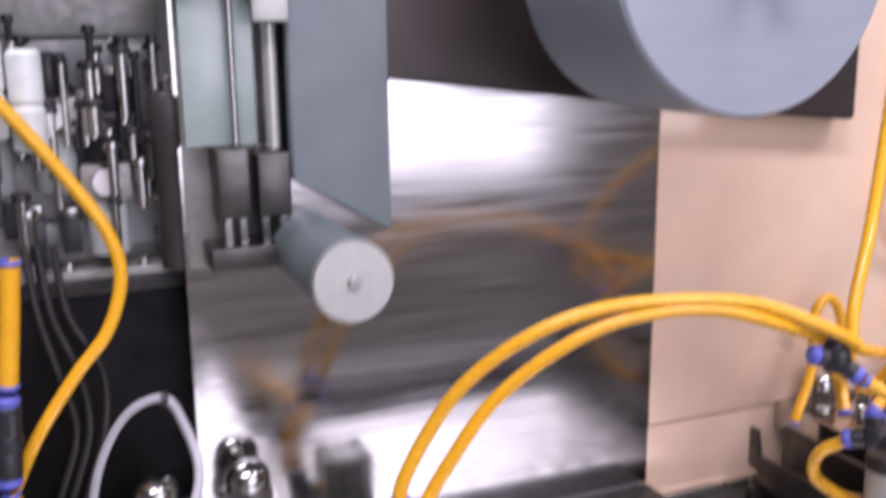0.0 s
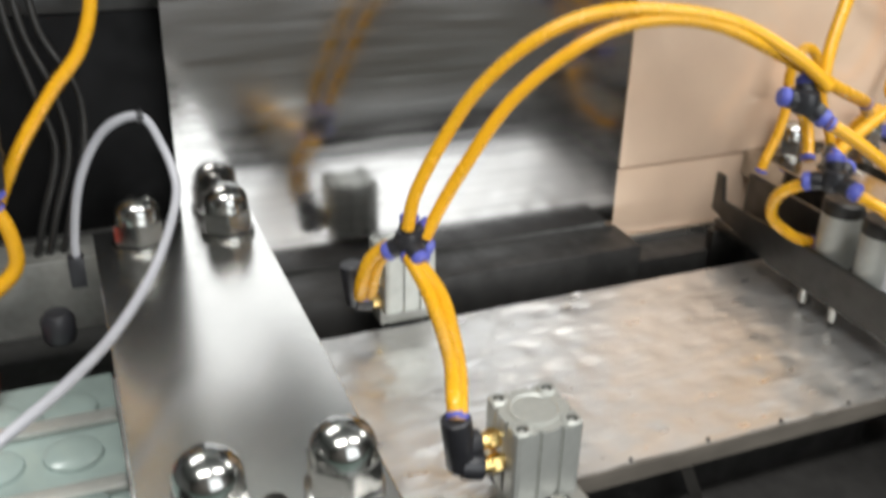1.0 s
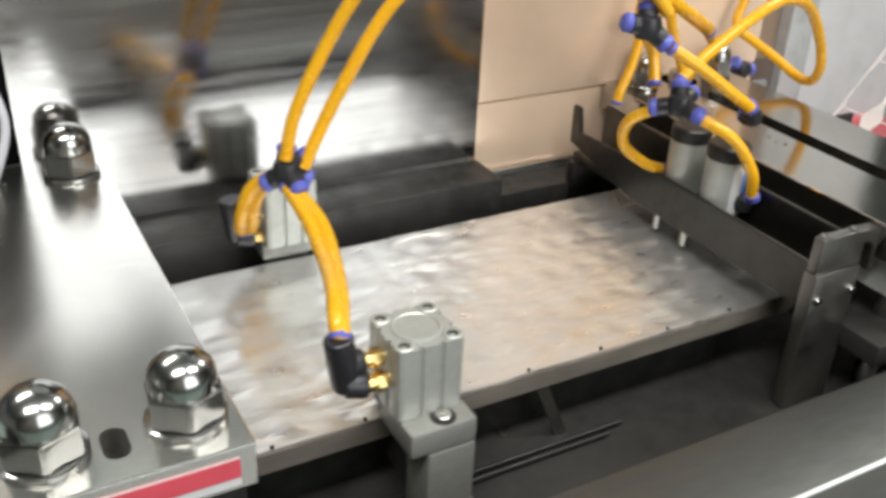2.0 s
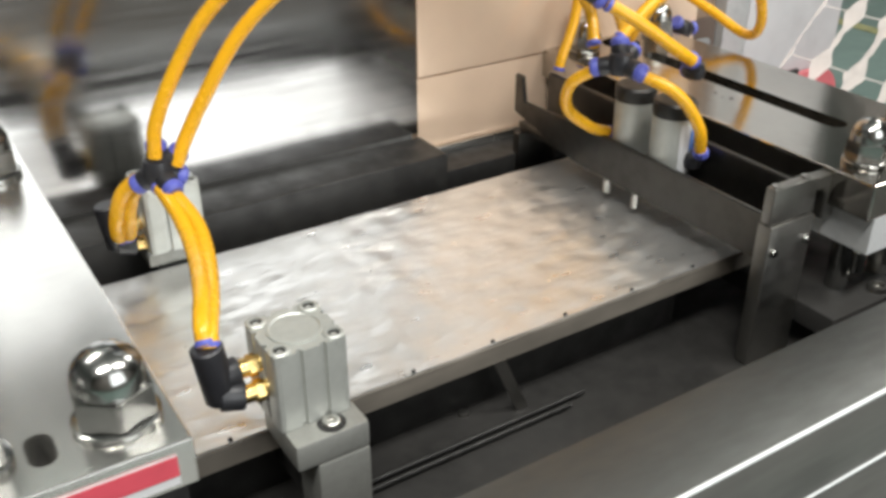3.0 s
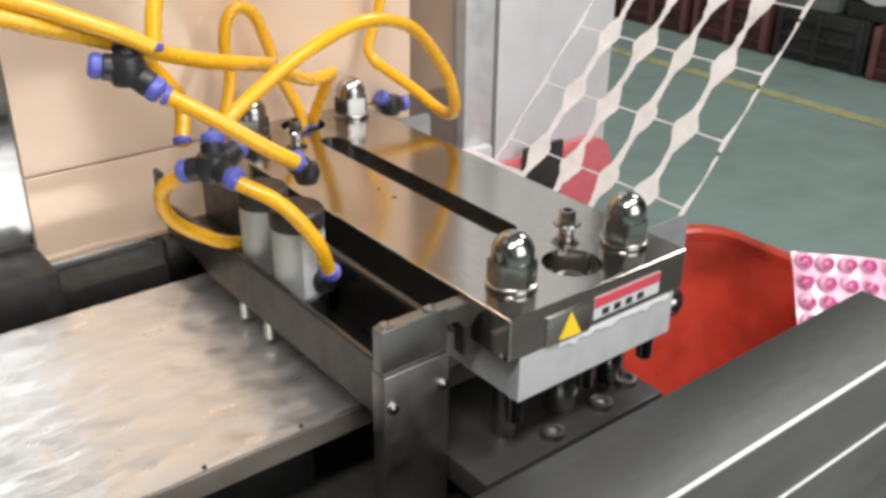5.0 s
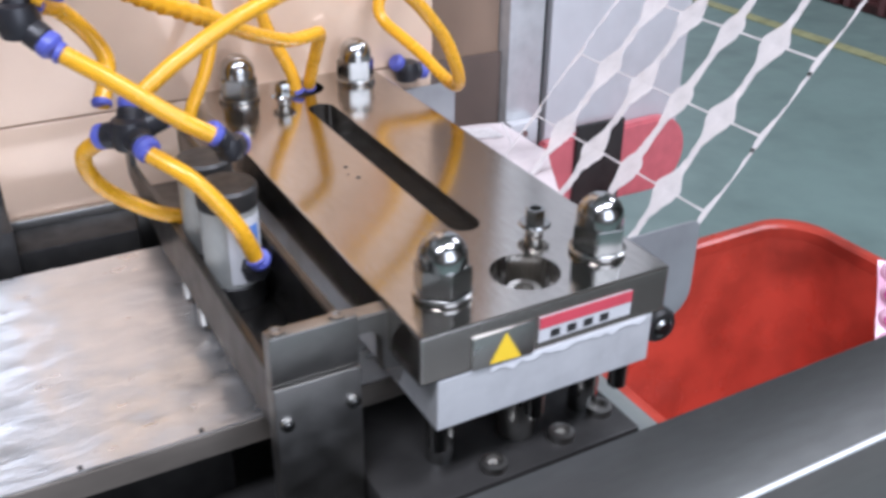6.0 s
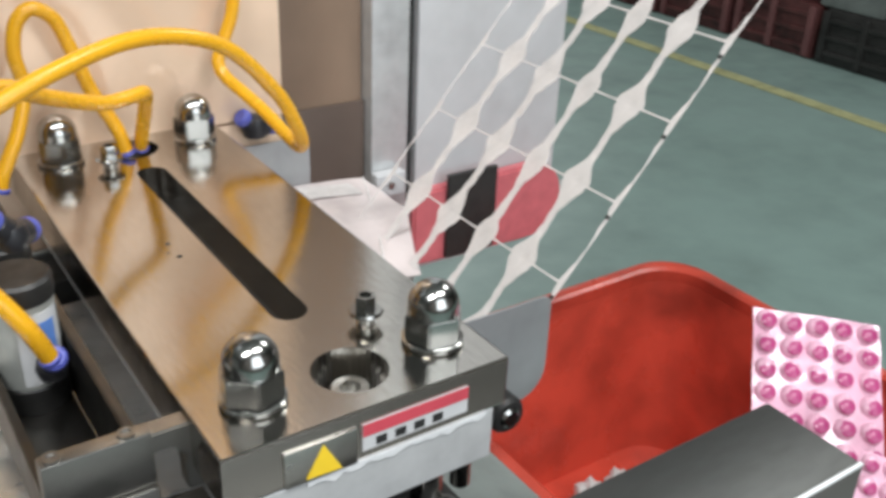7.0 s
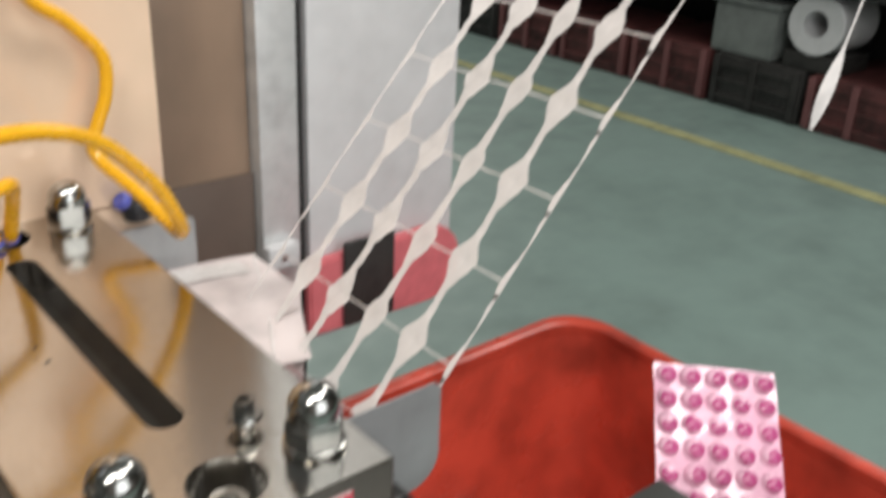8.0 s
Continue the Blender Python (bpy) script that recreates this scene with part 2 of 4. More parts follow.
def acorn_nut(x, y, z, across, height, label, turn=10.0, group=""):
    """Domed nut on its washer, standing on a plate."""
    t = thing("acorn_nut", (x, y, z), label, "nut", group)
    r = across / 2
    w = height * 0.11
    part("washer", lathe([(r * 1.1, 0), (r * 1.18, w * 0.3), (r * 1.18, w * 0.8), (r * 1.08, w)], (x, y, z), seg=36), chrome, t)
    hh = height * 0.42
    part("hex_base", hexagon((x, y, z + w), across, hh, turn), chrome, t)
    d = height - w - hh
    rings = [(r * 0.97, 0), (r * 0.97, d * 0.25)]
    rings += [(r * 0.97 * math.cos(a), d * 0.25 + d * 0.75 * math.sin(a)) for a in [radians(k * 10) for k in range(1, 9)]] + [(0, d)]
    part("dome", lathe(rings, (x, y, z + w + hh), seg=36), chrome, t)
    return t


def socket_screw(x, y, z, r, h, parent, axis="z"):
    rings = [(r, 0), (r, h * 0.85), (r * 0.9, h), (r * 0.55, h), (r * 0.5, h * 0.45), (0, h * 0.45)]
    return part("socket_screw", lathe(rings, (x, y, z), axis, 18), steel, parent)


# ---- the hall ----
structure("ground", box(-6, -2.9, -0.2, 12, 12, 0, 0), floor_mat, "green epoxy-coated hall floor", False)
structure("ceiling", box(-6, -2.9, 4.0, 12, 12, 4.1, 0), wall_mat, "plain pale hall ceiling", False)
for nm, b in (("wall_north", (-6, 12, 0, 12, 12.2, 4)), 
              ("wall_west", (-6.2, -2.9, 0, -6, 12, 4)), ("wall_east", (12, -2.9, 0, 12.2, 12, 4))):
    structure(nm, box(*b, 0), wall_mat, "plain pale grey hall wall", False)
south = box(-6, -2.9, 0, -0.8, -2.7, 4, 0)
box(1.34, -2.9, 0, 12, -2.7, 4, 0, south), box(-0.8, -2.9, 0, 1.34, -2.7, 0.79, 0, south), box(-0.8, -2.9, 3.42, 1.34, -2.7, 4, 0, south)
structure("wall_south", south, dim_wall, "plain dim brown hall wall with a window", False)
line = box(3.33, -2.69, 0.001, 3.41, 9.0, 0.004, 0)
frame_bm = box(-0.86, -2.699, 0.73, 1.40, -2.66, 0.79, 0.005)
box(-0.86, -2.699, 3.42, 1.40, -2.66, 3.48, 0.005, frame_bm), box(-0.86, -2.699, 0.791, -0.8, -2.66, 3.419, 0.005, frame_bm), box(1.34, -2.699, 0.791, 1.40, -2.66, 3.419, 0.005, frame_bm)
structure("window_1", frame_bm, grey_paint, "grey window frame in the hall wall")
structure("trim_floor_line", line, yellow_line, "faded yellow marking line on the floor", False)

# ---- machine bed ----
WEB_Z, WEB_Y0, WEB_Y1 = 0.870, 0.055, 0.302
bed = thing("machine_bed", (-0.4, 0.15, 0), "black painted machine bed under the foil web", "machine bed")
part("frame_body", box(-1.6, -0.06, 0.05, 0.165, 0.9, 0.774, 0.004), machine_black, bed)
part("tray", box(-1.6, -0.070, 0.775, 0.165, 0.39, 0.790, 0.002), machine_black, bed)
part("rear_ledge", box(-0.60, 0.335, 0.791, -0.2, 0.392, 0.893, 0.003), machine_black, bed)
part("rear_ledge", box(-0.2, 0.345, 0.791, 0.165, 0.392, 0.868, 0.003), machine_black, bed)
part("guide_rail", cyl((-0.60, 0.045, 0.7955), 0.0018, 0.35, "x"), dark_steel, bed, "dull guide rod")
part("guide_rail", cyl((-0.60, 0.037, 0.7955), 0.0018, 0.33, "x"), dark_steel, bed, "dull guide rod")
part("tie_strip", prism([(-0.338, 0.856), (-0.327, 0.856), (-0.2985, 0.791), (-0.3095, 0.791)], "y", 0.0585, 0.0600), legs_steel, bed, "dull diagonal strip")
part("web_support", box(-0.60, 0.085, 0.791, -0.11, 0.295, 0.860, 0.002), machine_black, bed)
part("bolt_head", lathe([(0.004, 0), (0.004, 0.003), (0.002, 0.0035), (0, 0.003)], (-0.349, 0.0785, 0.7902), seg=14), legs_steel, bed)

cover = thing("bed_cover", (-0.4, -0.11, 0.8), "long brushed stainless cover along the machine front", "cover")
part("cover_top", box(-1.6, -0.147, 0.868, 0.334, -0.076, 0.880, 0.002), cover_steel, cover)
# this edge's lamp glint is in its pale colour
part("cover_edge", box(-1.6, -0.1500, 0.8778, 0.334, -0.1472, 0.8806, 0.0009), glint_and_tape, cover, "folded edge with its highlight painted on")
part("cover_front", box(-1.6, -0.1498, 0.8150, 0.334, -0.1472, 0.8775, 0.0006), front_steel, cover)
# highlight along the seam, likewise put into the colour
part("seam_edge", box(-1.6, -0.1512, 0.8127, 0.334, -0.1472, 0.8147, 0.0006), glint_and_tape, cover, "seam edge with its highlight painted on")
part("cover_front", box(-1.6, -0.1496, 0.40, 0.334, -0.1472, 0.8125, 0.0006), front_steel, cover)
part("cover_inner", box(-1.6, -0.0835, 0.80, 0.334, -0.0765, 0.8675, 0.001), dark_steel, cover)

# ---- rear panels ----
prof = [(0.394, 1.75), (0.394, 0.896), (0.40, 0.896), (0.40, 1.75)]
structure("wall_panel_steel", prism([(a, b) for a, b in prof], "x", -0.66, -0.2015), sheet_steel, "bright stainless rear guard panel mirroring the foil web", False)
structure("wall_panel_tan", box(-0.2, 0.394, 0.957, 0.206, 0.41, 1.75, 0.002), tan_panel, "glossy tan rear panel")
structure("wall_panel_tan_lower", box(-0.2, 0.396, 0.871, 0.206, 0.41, 0.9555, 0.002), tan_panel, "glossy tan lower rear panel")
structure("trim_tan_edge", box(-0.2, 0.388, 0.868, 0.20, 0.3935, 0.876, 0.001), steel, "thin bright edge strip under the tan panel")
structure("wall_panel_brown", box(0.208, 0.49, 0.60, 0.344, 0.51, 1.75, 0.002), brown_panel, "brown rear panel return")
structure("wall_panel_brown_lower", box(0.208, 0.484, 0.60, 0.344, 0.4895, 0.922, 0.001), brown_strip, "dark brown lower panel strip")
structure("wall_post", box(0.345, 0.47, 0.60, 0.392, 0.53, 1.75, 0.003), pale_metal, "bright metal corner post")
# black strip added to give the open gap its shade
structure("trim_dark_gap", box(0.393, 0.50, 0.60, 0.415, 0.53, 1.75, 0.001), machine_black, "black strip painted for the shaded gap beside the post")
structure("wall_panel_grey", box(0.416, 0.49, 0.69, 0.63, 0.52, 1.75, 0.003), grey_paint, "pale grey painted cabinet side")


# ---- foil web ----
def foil_web():
    t = thing("foil_web", (-0.4, 0.18, WEB_Z), "crinkled aluminium foil blister web on the bed", "foil web")
    nx, ny = 150, 60
    x0, x1 = -0.80, -0.09
    b = bmesh.new()
    rows = []
    for i in range(nx + 1):
        row = []
        for j in range(ny + 1):
            x, y = x0 + (x1 - x0) * i / nx, WEB_Y0 + (WEB_Y1 - WEB_Y0) * j / ny
            u, v = (x - 0.0) / 0.036, (y - WEB_Y0) / 0.0494
            c = max(0.0, 1 - ((u % 1 - 0.5) / 0.4) ** 2 - ((v % 1 - 0.5) / 0.33) ** 2)
            z = -0.0010 * c + 0.0005 * noise.noise((x * 26, y * 40, 1.0)) + 0.0009 * max(0.0, noise.noise((x * 60, y * 110, 4.0))) ** 2 * 3
            row.append(b.verts.new((x, y, WEB_Z + z)))
        rows.append(row)
    for i in range(nx):
        for j in range(ny):
            b.faces.new((rows[i][j], rows[i + 1][j], rows[i + 1][j + 1], rows[i][j + 1]))
    low = bmesh.ops.extrude_face_region(b, geom=list(b.faces))["geom"]
    bmesh.ops.translate(b, verts=[g for g in low if isinstance(g, bmesh.types.BMVert)], vec=(0, 0, -0.0015))
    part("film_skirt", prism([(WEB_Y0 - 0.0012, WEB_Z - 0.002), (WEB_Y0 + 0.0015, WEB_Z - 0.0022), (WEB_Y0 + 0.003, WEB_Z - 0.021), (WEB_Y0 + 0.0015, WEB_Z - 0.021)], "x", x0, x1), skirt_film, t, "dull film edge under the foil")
    for k in range(10):
        part("eye_mark", box(x0 + 0.03 + k * 0.0705, WEB_Y0 + 0.0005, WEB_Z + 0.0002, x0 + 0.0325 + k * 0.0705, WEB_Y0 + 0.0025, WEB_Z + 0.0022, 0), ink, t, "black eye mark")
    ob = part("foil_sheet", b, foil, t)
    for p in ob.data.polygons:
        p.use_smooth = True
    return t


web = foil_web()


# ---- air fittings ----
def hose(points, r, label="yellow polyurethane air hose", mat=None):
    t = thing("air_hose", points[0], label, "hose", "air hoses")
    part("tube", sweep(points, r), mat or yellow, t)
    for p, q in ((points[0], points[1]), (points[-1], points[-2])):
        part("end_sleeve", leg_tube(None, p, Vector(p) + (Vector(q) - Vector(p)).normalized() * 0.004, r * 1.18), blue, t, "blue end sleeve")
    return t


def collar(p, d, parent, r=0.0078, h=0.008):
    """Blue push-in collar at p facing along d."""
    b = lathe([(r * 0.9, 0), (r, h * 0.2), (r, h * 0.7), (r * 0.75, h)], (0, 0, 0), seg=16)
    q = Vector(d).to_track_quat("Z", "Y").to_matrix().to_4x4()
    bmesh.ops.transform(b, matrix=Matrix.Translation(p) @ q, verts=b.verts)
    return part("release_collar", b, blue, parent, "blue release collar")


def leg_tube(b, p, q, r):
    d = Vector(q) - Vector(p)
    a = lathe([(r * 0.9, 0), (r, r * 0.15), (r, d.length - r * 0.1), (r * 0.9, d.length)], (0, 0, 0), seg=16)
    return merge(b, a, Matrix.Translation(p) @ d.to_track_quat("Z", "Y").to_matrix().to_4x4())


def fitting(centre, ways, label, r=0.0085, size=0.0128):
    """Black push-in fitting: a knuckle with an arm and a blue collar for each way."""
    t = thing("push_in_fitting", centre, label, "air fitting", "air fittings")
    c = Vector(centre)
    b = lathe([(0, -size * 0.9), (size * 0.8, -size * 0.7), (size, 0), (size * 0.8, size * 0.7), (0, size * 0.9)], centre, seg=14)
    ends = []
    for w in ways:
        d = Vector(w[:3]).normalized()
        e = c + d * w[3] * 0.85
        leg_tube(b, c, e, r)
        ends.append((e, d))
    part("fitting_body", b, black_plastic, t)
    for e, d in ends:
        collar(e, d, t, r * 0.98)
    return t


# ---- gripper with two compact cylinders ----
def cylinder_profile(cx, cy, s):
    """Square body outline with rounded corners and two slots on each side."""
    h, g, d = s / 2, s * 0.045, s * 0.05
    side = [(-h + s * 0.08, -h), (-s * 0.16 - g, -h), (-s * 0.16 - g * 0.6, -h + d), (-s * 0.16 + g * 0.6, -h + d), (-s * 0.16 + g, -h),
            (s * 0.16 - g, -h), (s * 0.16 - g * 0.6, -h + d), (s * 0.16 + g * 0.6, -h + d), (s * 0.16 + g, -h), (h - s * 0.08, -h), (h - s * 0.02, -h + s * 0.02)]
    out = []
    for k in range(4):
        a = radians(90 * k)
        out += [(cx + x * math.cos(a) - y * math.sin(a), cy + x * math.sin(a) + y * math.cos(a)) for x, y in side]
    return out


def compact_cylinder(parent, cx, cy, z0, z1, s):
    body = part("cylinder_body", prism(cylinder_profile(cx, cy, s), "z", z0, z1), alu, parent, "pale grey extruded aluminium cylinder body", False)
    part("top_cap", lathe([(s * 0.36, 0), (s * 0.36, 0.0012), (s * 0.33, 0.0016), (s * 0.31, 0.0006), (0, 0.0006)], (cx, cy, z1), seg=36), alu, body)
    for sx in (-1, 1):
        for sy in (-1, 1):
            x, y = cx + sx * s * 0.37, cy + sy * s * 0.37
            part("corner_boss", lathe([(s * 0.14, -0.004), (s * 0.14, 0.001), (s * 0.12, 0.0018), (s * 0.085, 0.0018), (s * 0.08, -0.001), (0, -0.001)], (x, y, z1), seg=18), alu, body)
            part("cap_screw", lathe([(s * 0.078, 0), (s * 0.078, 0.001), (s * 0.045, 0.001), (s * 0.04, -0.0008), (0, -0.0008)], (x, y, z1 - 0.0005), seg=14), dark_steel, body, "dark socket cap screw")
    return body


GX = -0.437
gripper = thing("web_gripper", (GX, 0.18, 0.83), "sliding web gripper with two grey compact air cylinders", "gripper")
compact_cylinder(gripper, GX - 0.003, 0.043, 0.893, 0.950, 0.050)
compact_cylinder(gripper, GX - 0.002, 0.312, 0.893, 0.950, 0.049)
for cy, sgn in ((0.045, -1), (0.312, 1)):
    reach = 0.044 if sgn < 0 else 0.034
    y0, y1 = sorted((cy - sgn * 0.008, cy + sgn * reach))
    part("bracket_block", box(GX - 0.026, y0, 0.872, GX + 0.026, y1, 0.8925, 0.003), alu_dark, gripper, "grey clamp bracket block")
    y0, y1 = sorted((cy + sgn * 0.010, cy + sgn * reach))
    part("bracket_leg", box(GX - 0.012, y0, 0.803, GX + 0.026, y1, 0.8715, 0.003), alu_dark, gripper)
    part("foot_flange", box(GX - 0.004, y0 - 0.006, 0.7915, GX + 0.036, y1, 0.8025, 0.002), alu_dark, gripper)
    # no recess is cut: its shade is a flat dark disc
    part("screw_shade_disc", lathe([(0.0095, 0), (0.0095, 0.0006), (0.0075, 0.0008)], (GX + 0.004, cy + sgn * (reach - 0.011), 0.8924), seg=20), dark_steel, gripper, "dark disc painted for the shade of a screw recess")
    socket_screw(GX + 0.004, cy + sgn * (reach - 0.011), 0.8922, 0.006, 0.003, gripper)
part("clamp_pad", box(GX - 0.02, 0.062, 0.873, GX + 0.02, 0.075, 0.88, 0.001), dark_steel, gripper)
part("cross_bar", box(GX - 0.011, 0.036, 0.818, GX + 0.02, 0.321, 0.838, 0.002), dark_steel, gripper)


def elbow(parent, x, y, z):
    """Black elbow fitting with brass stubs on the cylinder's side."""
    for dy, dz in ((0.0, 0.0), (-0.008, -0.014)):
        b = cyl((x + 0.010, y + dy, z + dz), 0.0062, 0.026, "x", 14)
        part("brass_stub", hexagon_ring(b, x + 0.018, y + dy, z + dz), brass, parent, "brass threaded stub")
    b = leg_tube(None, (x + 0.012, y, z), (x - 0.004, y, z), 0.0095)
    leg_tube(b, (x - 0.001, y - 0.002, z - 0.016), (x - 0.006, y, z + 0.024), 0.0105)
    leg_tube(b, (x + 0.012, y - 0.008, z - 0.014), (x - 0.003, y - 0.004, z - 0.012), 0.0098)
    part("elbow_fitting", b, black_plastic, parent, "black elbow push-in fitting")


def hexagon_ring(bm, x, y, z):
    """A hexagon flange round a stub that lies along x."""
    pts = [(y + 0.0078 * math.cos(radians(60 * k)), z + 0.0078 * math.sin(radians(60 * k))) for k in range(6)]
    return prism(pts, "x", x, x + 0.006, 0.0004, bm)


elbow(gripper, GX - 0.054, 0.045, 0.932)
elbow(gripper, GX - 0.045, 0.312, 0.914)

cross_fit = fitting((-0.458, 0.243, 0.988), [(0.1, 0.2, 1, 0.018), (0.7, -0.1, 0.5, 0.02), (0.2, -0.9, -0.5, 0.02), (-0.6, 0.4, -0.5, 0.02), (0.9, -0.2, -0.4, 0.016)],
        "black cross fitting with blue collars on the hoses")
R_H = 0.0055
CORD = 80


def bending_hose(points, tip_moves):
    """A hose in short rigid pieces: those near the gripper follow it, those at the far end stay."""
    t = thing("air_hose", points[-1], "yellow polyurethane air hose arching from the gripper", "hose", "air hoses")
    line = spline(points, 20)
    n = len(line)
    for k in range(CORD):
        i0, i1 = k * (n - 1) // CORD, min(n - 1, (k + 1) * (n - 1) // CORD + 1)
        seg = [line[m] for m in range(max(0, i0 - 1), i1 + 1)]
        ob = part("tube_piece", sweep(seg, R_H, 12, 1), yellow, t)
        f = k / (CORD - 1)
        tip_moves.append((ob, f))
    return t


cord_pieces = []
bending_hose([(-0.460, 0.240, 1.000), (-0.456, 0.240, 1.025), (-0.436, 0.235, 1.065), (-0.410, 0.225, 1.105), (-0.375, 0.21, 1.139), (-0.335, 0.2, 1.156), (-0.285, 0.19, 1.158), (-0.235, 0.18, 1.150), (-0.19, 0.165, 1.128), (-0.165, 0.158, 1.112)], cord_pieces)
bending_hose([(-0.446, 0.236, 0.992), (-0.436, 0.235, 1.012), (-0.419, 0.23, 1.042), (-0.388, 0.22, 1.090), (-0.345, 0.205, 1.130), (-0.305, 0.195, 1.148), (-0.255, 0.185, 1.148), (-0.20, 0.175, 1.127), (-0.12, 0.190, 1.092), (-0.045, 0.228, 1.067)], cord_pieces)
on_gripper = []
on_gripper.append(hose([(-0.461, 0.238, 0.978), (-0.459, 0.20, 0.966), (-0.466, 0.15, 0.961), (-0.482, 0.09, 0.968), (-0.4945, 0.055, 0.966), (-0.4965, 0.045, 0.956)], R_H * 1.05))
on_gripper.append(hose([(-0.455, 0.237, 0.976), (-0.450, 0.19, 0.964), (-0.460, 0.14, 0.958), (-0.478, 0.085, 0.962), (-0.4915, 0.052, 0.961), (-0.4945, 0.044, 0.954)], R_H * 1.05))
for dx in (0.0, 0.0095):
    on_gripper.append(hose([(-0.462 + dx * 0.4, 0.252, 0.979), (-0.472 + dx, 0.262, 0.975), (-0.483 + dx, 0.268, 0.963), (-0.489 + dx, 0.272, 0.943), (-0.489 + dx, 0.280, 0.924), (-0.483 + dx * 0.5, 0.296, 0.914)], R_H * 1.1, "orange-yellow short air hose"))
on_gripper.append(cross_fit)


# ---- end frame with two round cylinders ----
ef = thing("web_guide", (-0.08, 0.18, 0.8), "dark steel guide frame across the foil web", "frame")
part("cross_plate", prism([(0.006, 0.957), (0.006, 0.893), (0.25, 0.893), (0.352, 0.915), (0.352, 0.957), (0.34, 0.957), (0.335, 0.93), (0.24, 0.935), (0.0125, 0.935), (0.0125, 0.957)], "x", -0.104, -0.099, 0.0008), guide_dark, ef)
part("front_leg_upper", box(-0.1045, 0.002, 0.928, -0.052, 0.0122, 0.960, 0.0015), legs_steel, ef)
part("front_leg_lower", box(-0.1045, 0.000, 0.791, -0.052, 0.014, 0.927, 0.0015), legs_steel, ef)
part("rear_plate", prism([(0.012, 0.950), (0.012, 0.90), (0.352, 0.90), (0.352, 0.950)], "x", -0.060, -0.054, 0.001), guide_dark, ef)
part("base_channel", box(-0.0985, 0.0155, 0.893, -0.0605, 0.35, 0.903, 0.001), guide_dark, ef)
part("hook_bracket", prism([(-0.0535, 0.957), (-0.030, 0.957), (-0.022, 0.945), (-0.022, 0.915), (-0.036, 0.915), (-0.036, 0.938), (-0.042, 0.945), (-0.0535, 0.945)], "y", 0.004, 0.016, 0.001), legs_steel, ef)
part("rear_leg", box(-0.1045, 0.340, 0.791, -0.054, 0.352, 0.892, 0.0015), guide_dark, ef)
for xx, zz in ((-0.0985, 0.903), (-0.058, 0.905)):
    part("face_screw", lathe([(0, 0), (0.002, 0), (0.002, 0.001), (0.0035, 0.0008), (0.0042, 0.0022), (0.0042, 0.004)], (xx, -0.0041, zz), "y", 16), chrome, ef, "bright socket screw")
for xx in (-0.098, -0.063):
    part("slot_screw", lathe([(0.0046, 0), (0.0046, 0.0014), (0.0026, 0.0014), (0.0022, 0.0004), (0, 0.0004)], (xx, 0.007, 0.960), seg=12), legs_steel, ef)
for yy in (0.16, 0.20):
    part("foot_pin", cyl((-0.1005, yy, 0.8775), 0.004, 0.0152, "z", 12), steel, ef)


def round_cylinder(cx, cy, z0, r, h, label, sticker):
    t = thing("round_air_cylinder", (cx, cy, z0), label, "air cylinder", "cylinders on the guide frame")
    part("lower_collar", lathe([(r * 1.06, 0), (r * 1.06, 0.016), (r, 0.0175)], (cx, cy, z0), seg=32), dark_steel, t, "dark lower end cap")
    part("barrel", lathe([(r, 0.0175), (r, h - 0.014)], (cx, cy, z0), seg=36), alu, t)
    part("upper_cap", lathe([(r * 1.03, h - 0.014), (r * 1.05, h - 0.012), (r * 1.05, h - 0.002), (r * 0.95, h)], (cx, cy, z0), seg=32), dark_steel, t, "dark upper end cap")
    if sticker:
        for nm, m, a0, a1, za, zb in (("label_sheet", white_label, -112, -30, 0.020, 0.066), ("label_print", blue_label, -78, -45, 0.024, 0.060)):
            b = bmesh.new()
            rr = r + (0.0004 if m == white_label else 0.0008)
            cols = [[b.verts.new((cx + q * math.cos(radians(a)), cy + q * math.sin(radians(a)), z0 + zz)) for q in (rr, rr - 0.0003) for zz in (za, zb)]
                    for a in [a0 + (a1 - a0) * k / 10 for k in range(11)]]
            for c, d in zip(cols, cols[1:]):
                b.faces.new((c[0], d[0], d[1], c[1])), b.faces.new((c[2], c[3], d[3], d[2]))
                b.faces.new((c[1], d[1], d[3], c[3])), b.faces.new((c[0], c[2], d[2], d[0]))
            part(nm, b, m, t)
    return t


round_cylinder(-0.080, 0.143, 0.9035, 0.0190, 0.085, "grey round air cylinder with a blue-printed label", True)
round_cylinder(-0.080, 0.194, 0.9035, 0.0185, 0.084, "grey round air cylinder behind its twin", False)
fitting((-0.130, 0.165, 1.024), [(0.2, -0.9, -0.15, 0.022), (-0.5, 0.6, -0.2, 0.022), (0.3, 0.5, 0.9, 0.018), (0.9, 0.5, 0.1, 0.03)], "black cross fitting above the round cylinders")
fitting((-0.180, 0.165, 1.100), [(-0.9, 0.3, 0.2, 0.018), (0.6, -0.5, -0.6, 0.02), (0.2, 0.4, 0.8, 0.016)], "black Y fitting hanging in the hoses")
fitting((-0.080, 0.125, 1.020), [(-0.5, -0.1, 0.6, 0.014), (0.5, 0.8, -0.3, 0.02)], "black elbow fitting on the cylinder top", 0.0078, 0.0095)
fitting((-0.072, 0.122, 0.935), [(0.0, -0.6, 0.7, 0.012), (0.1, 0.9, 0.0, 0.015)], "black elbow fitting at the cylinder foot", 0.0078, 0.0095)
hose([(-0.165, 0.150, 1.085), (-0.14, 0.135, 1.068), (-0.11, 0.122, 1.045), (-0.088, 0.118, 1.03)], R_H)
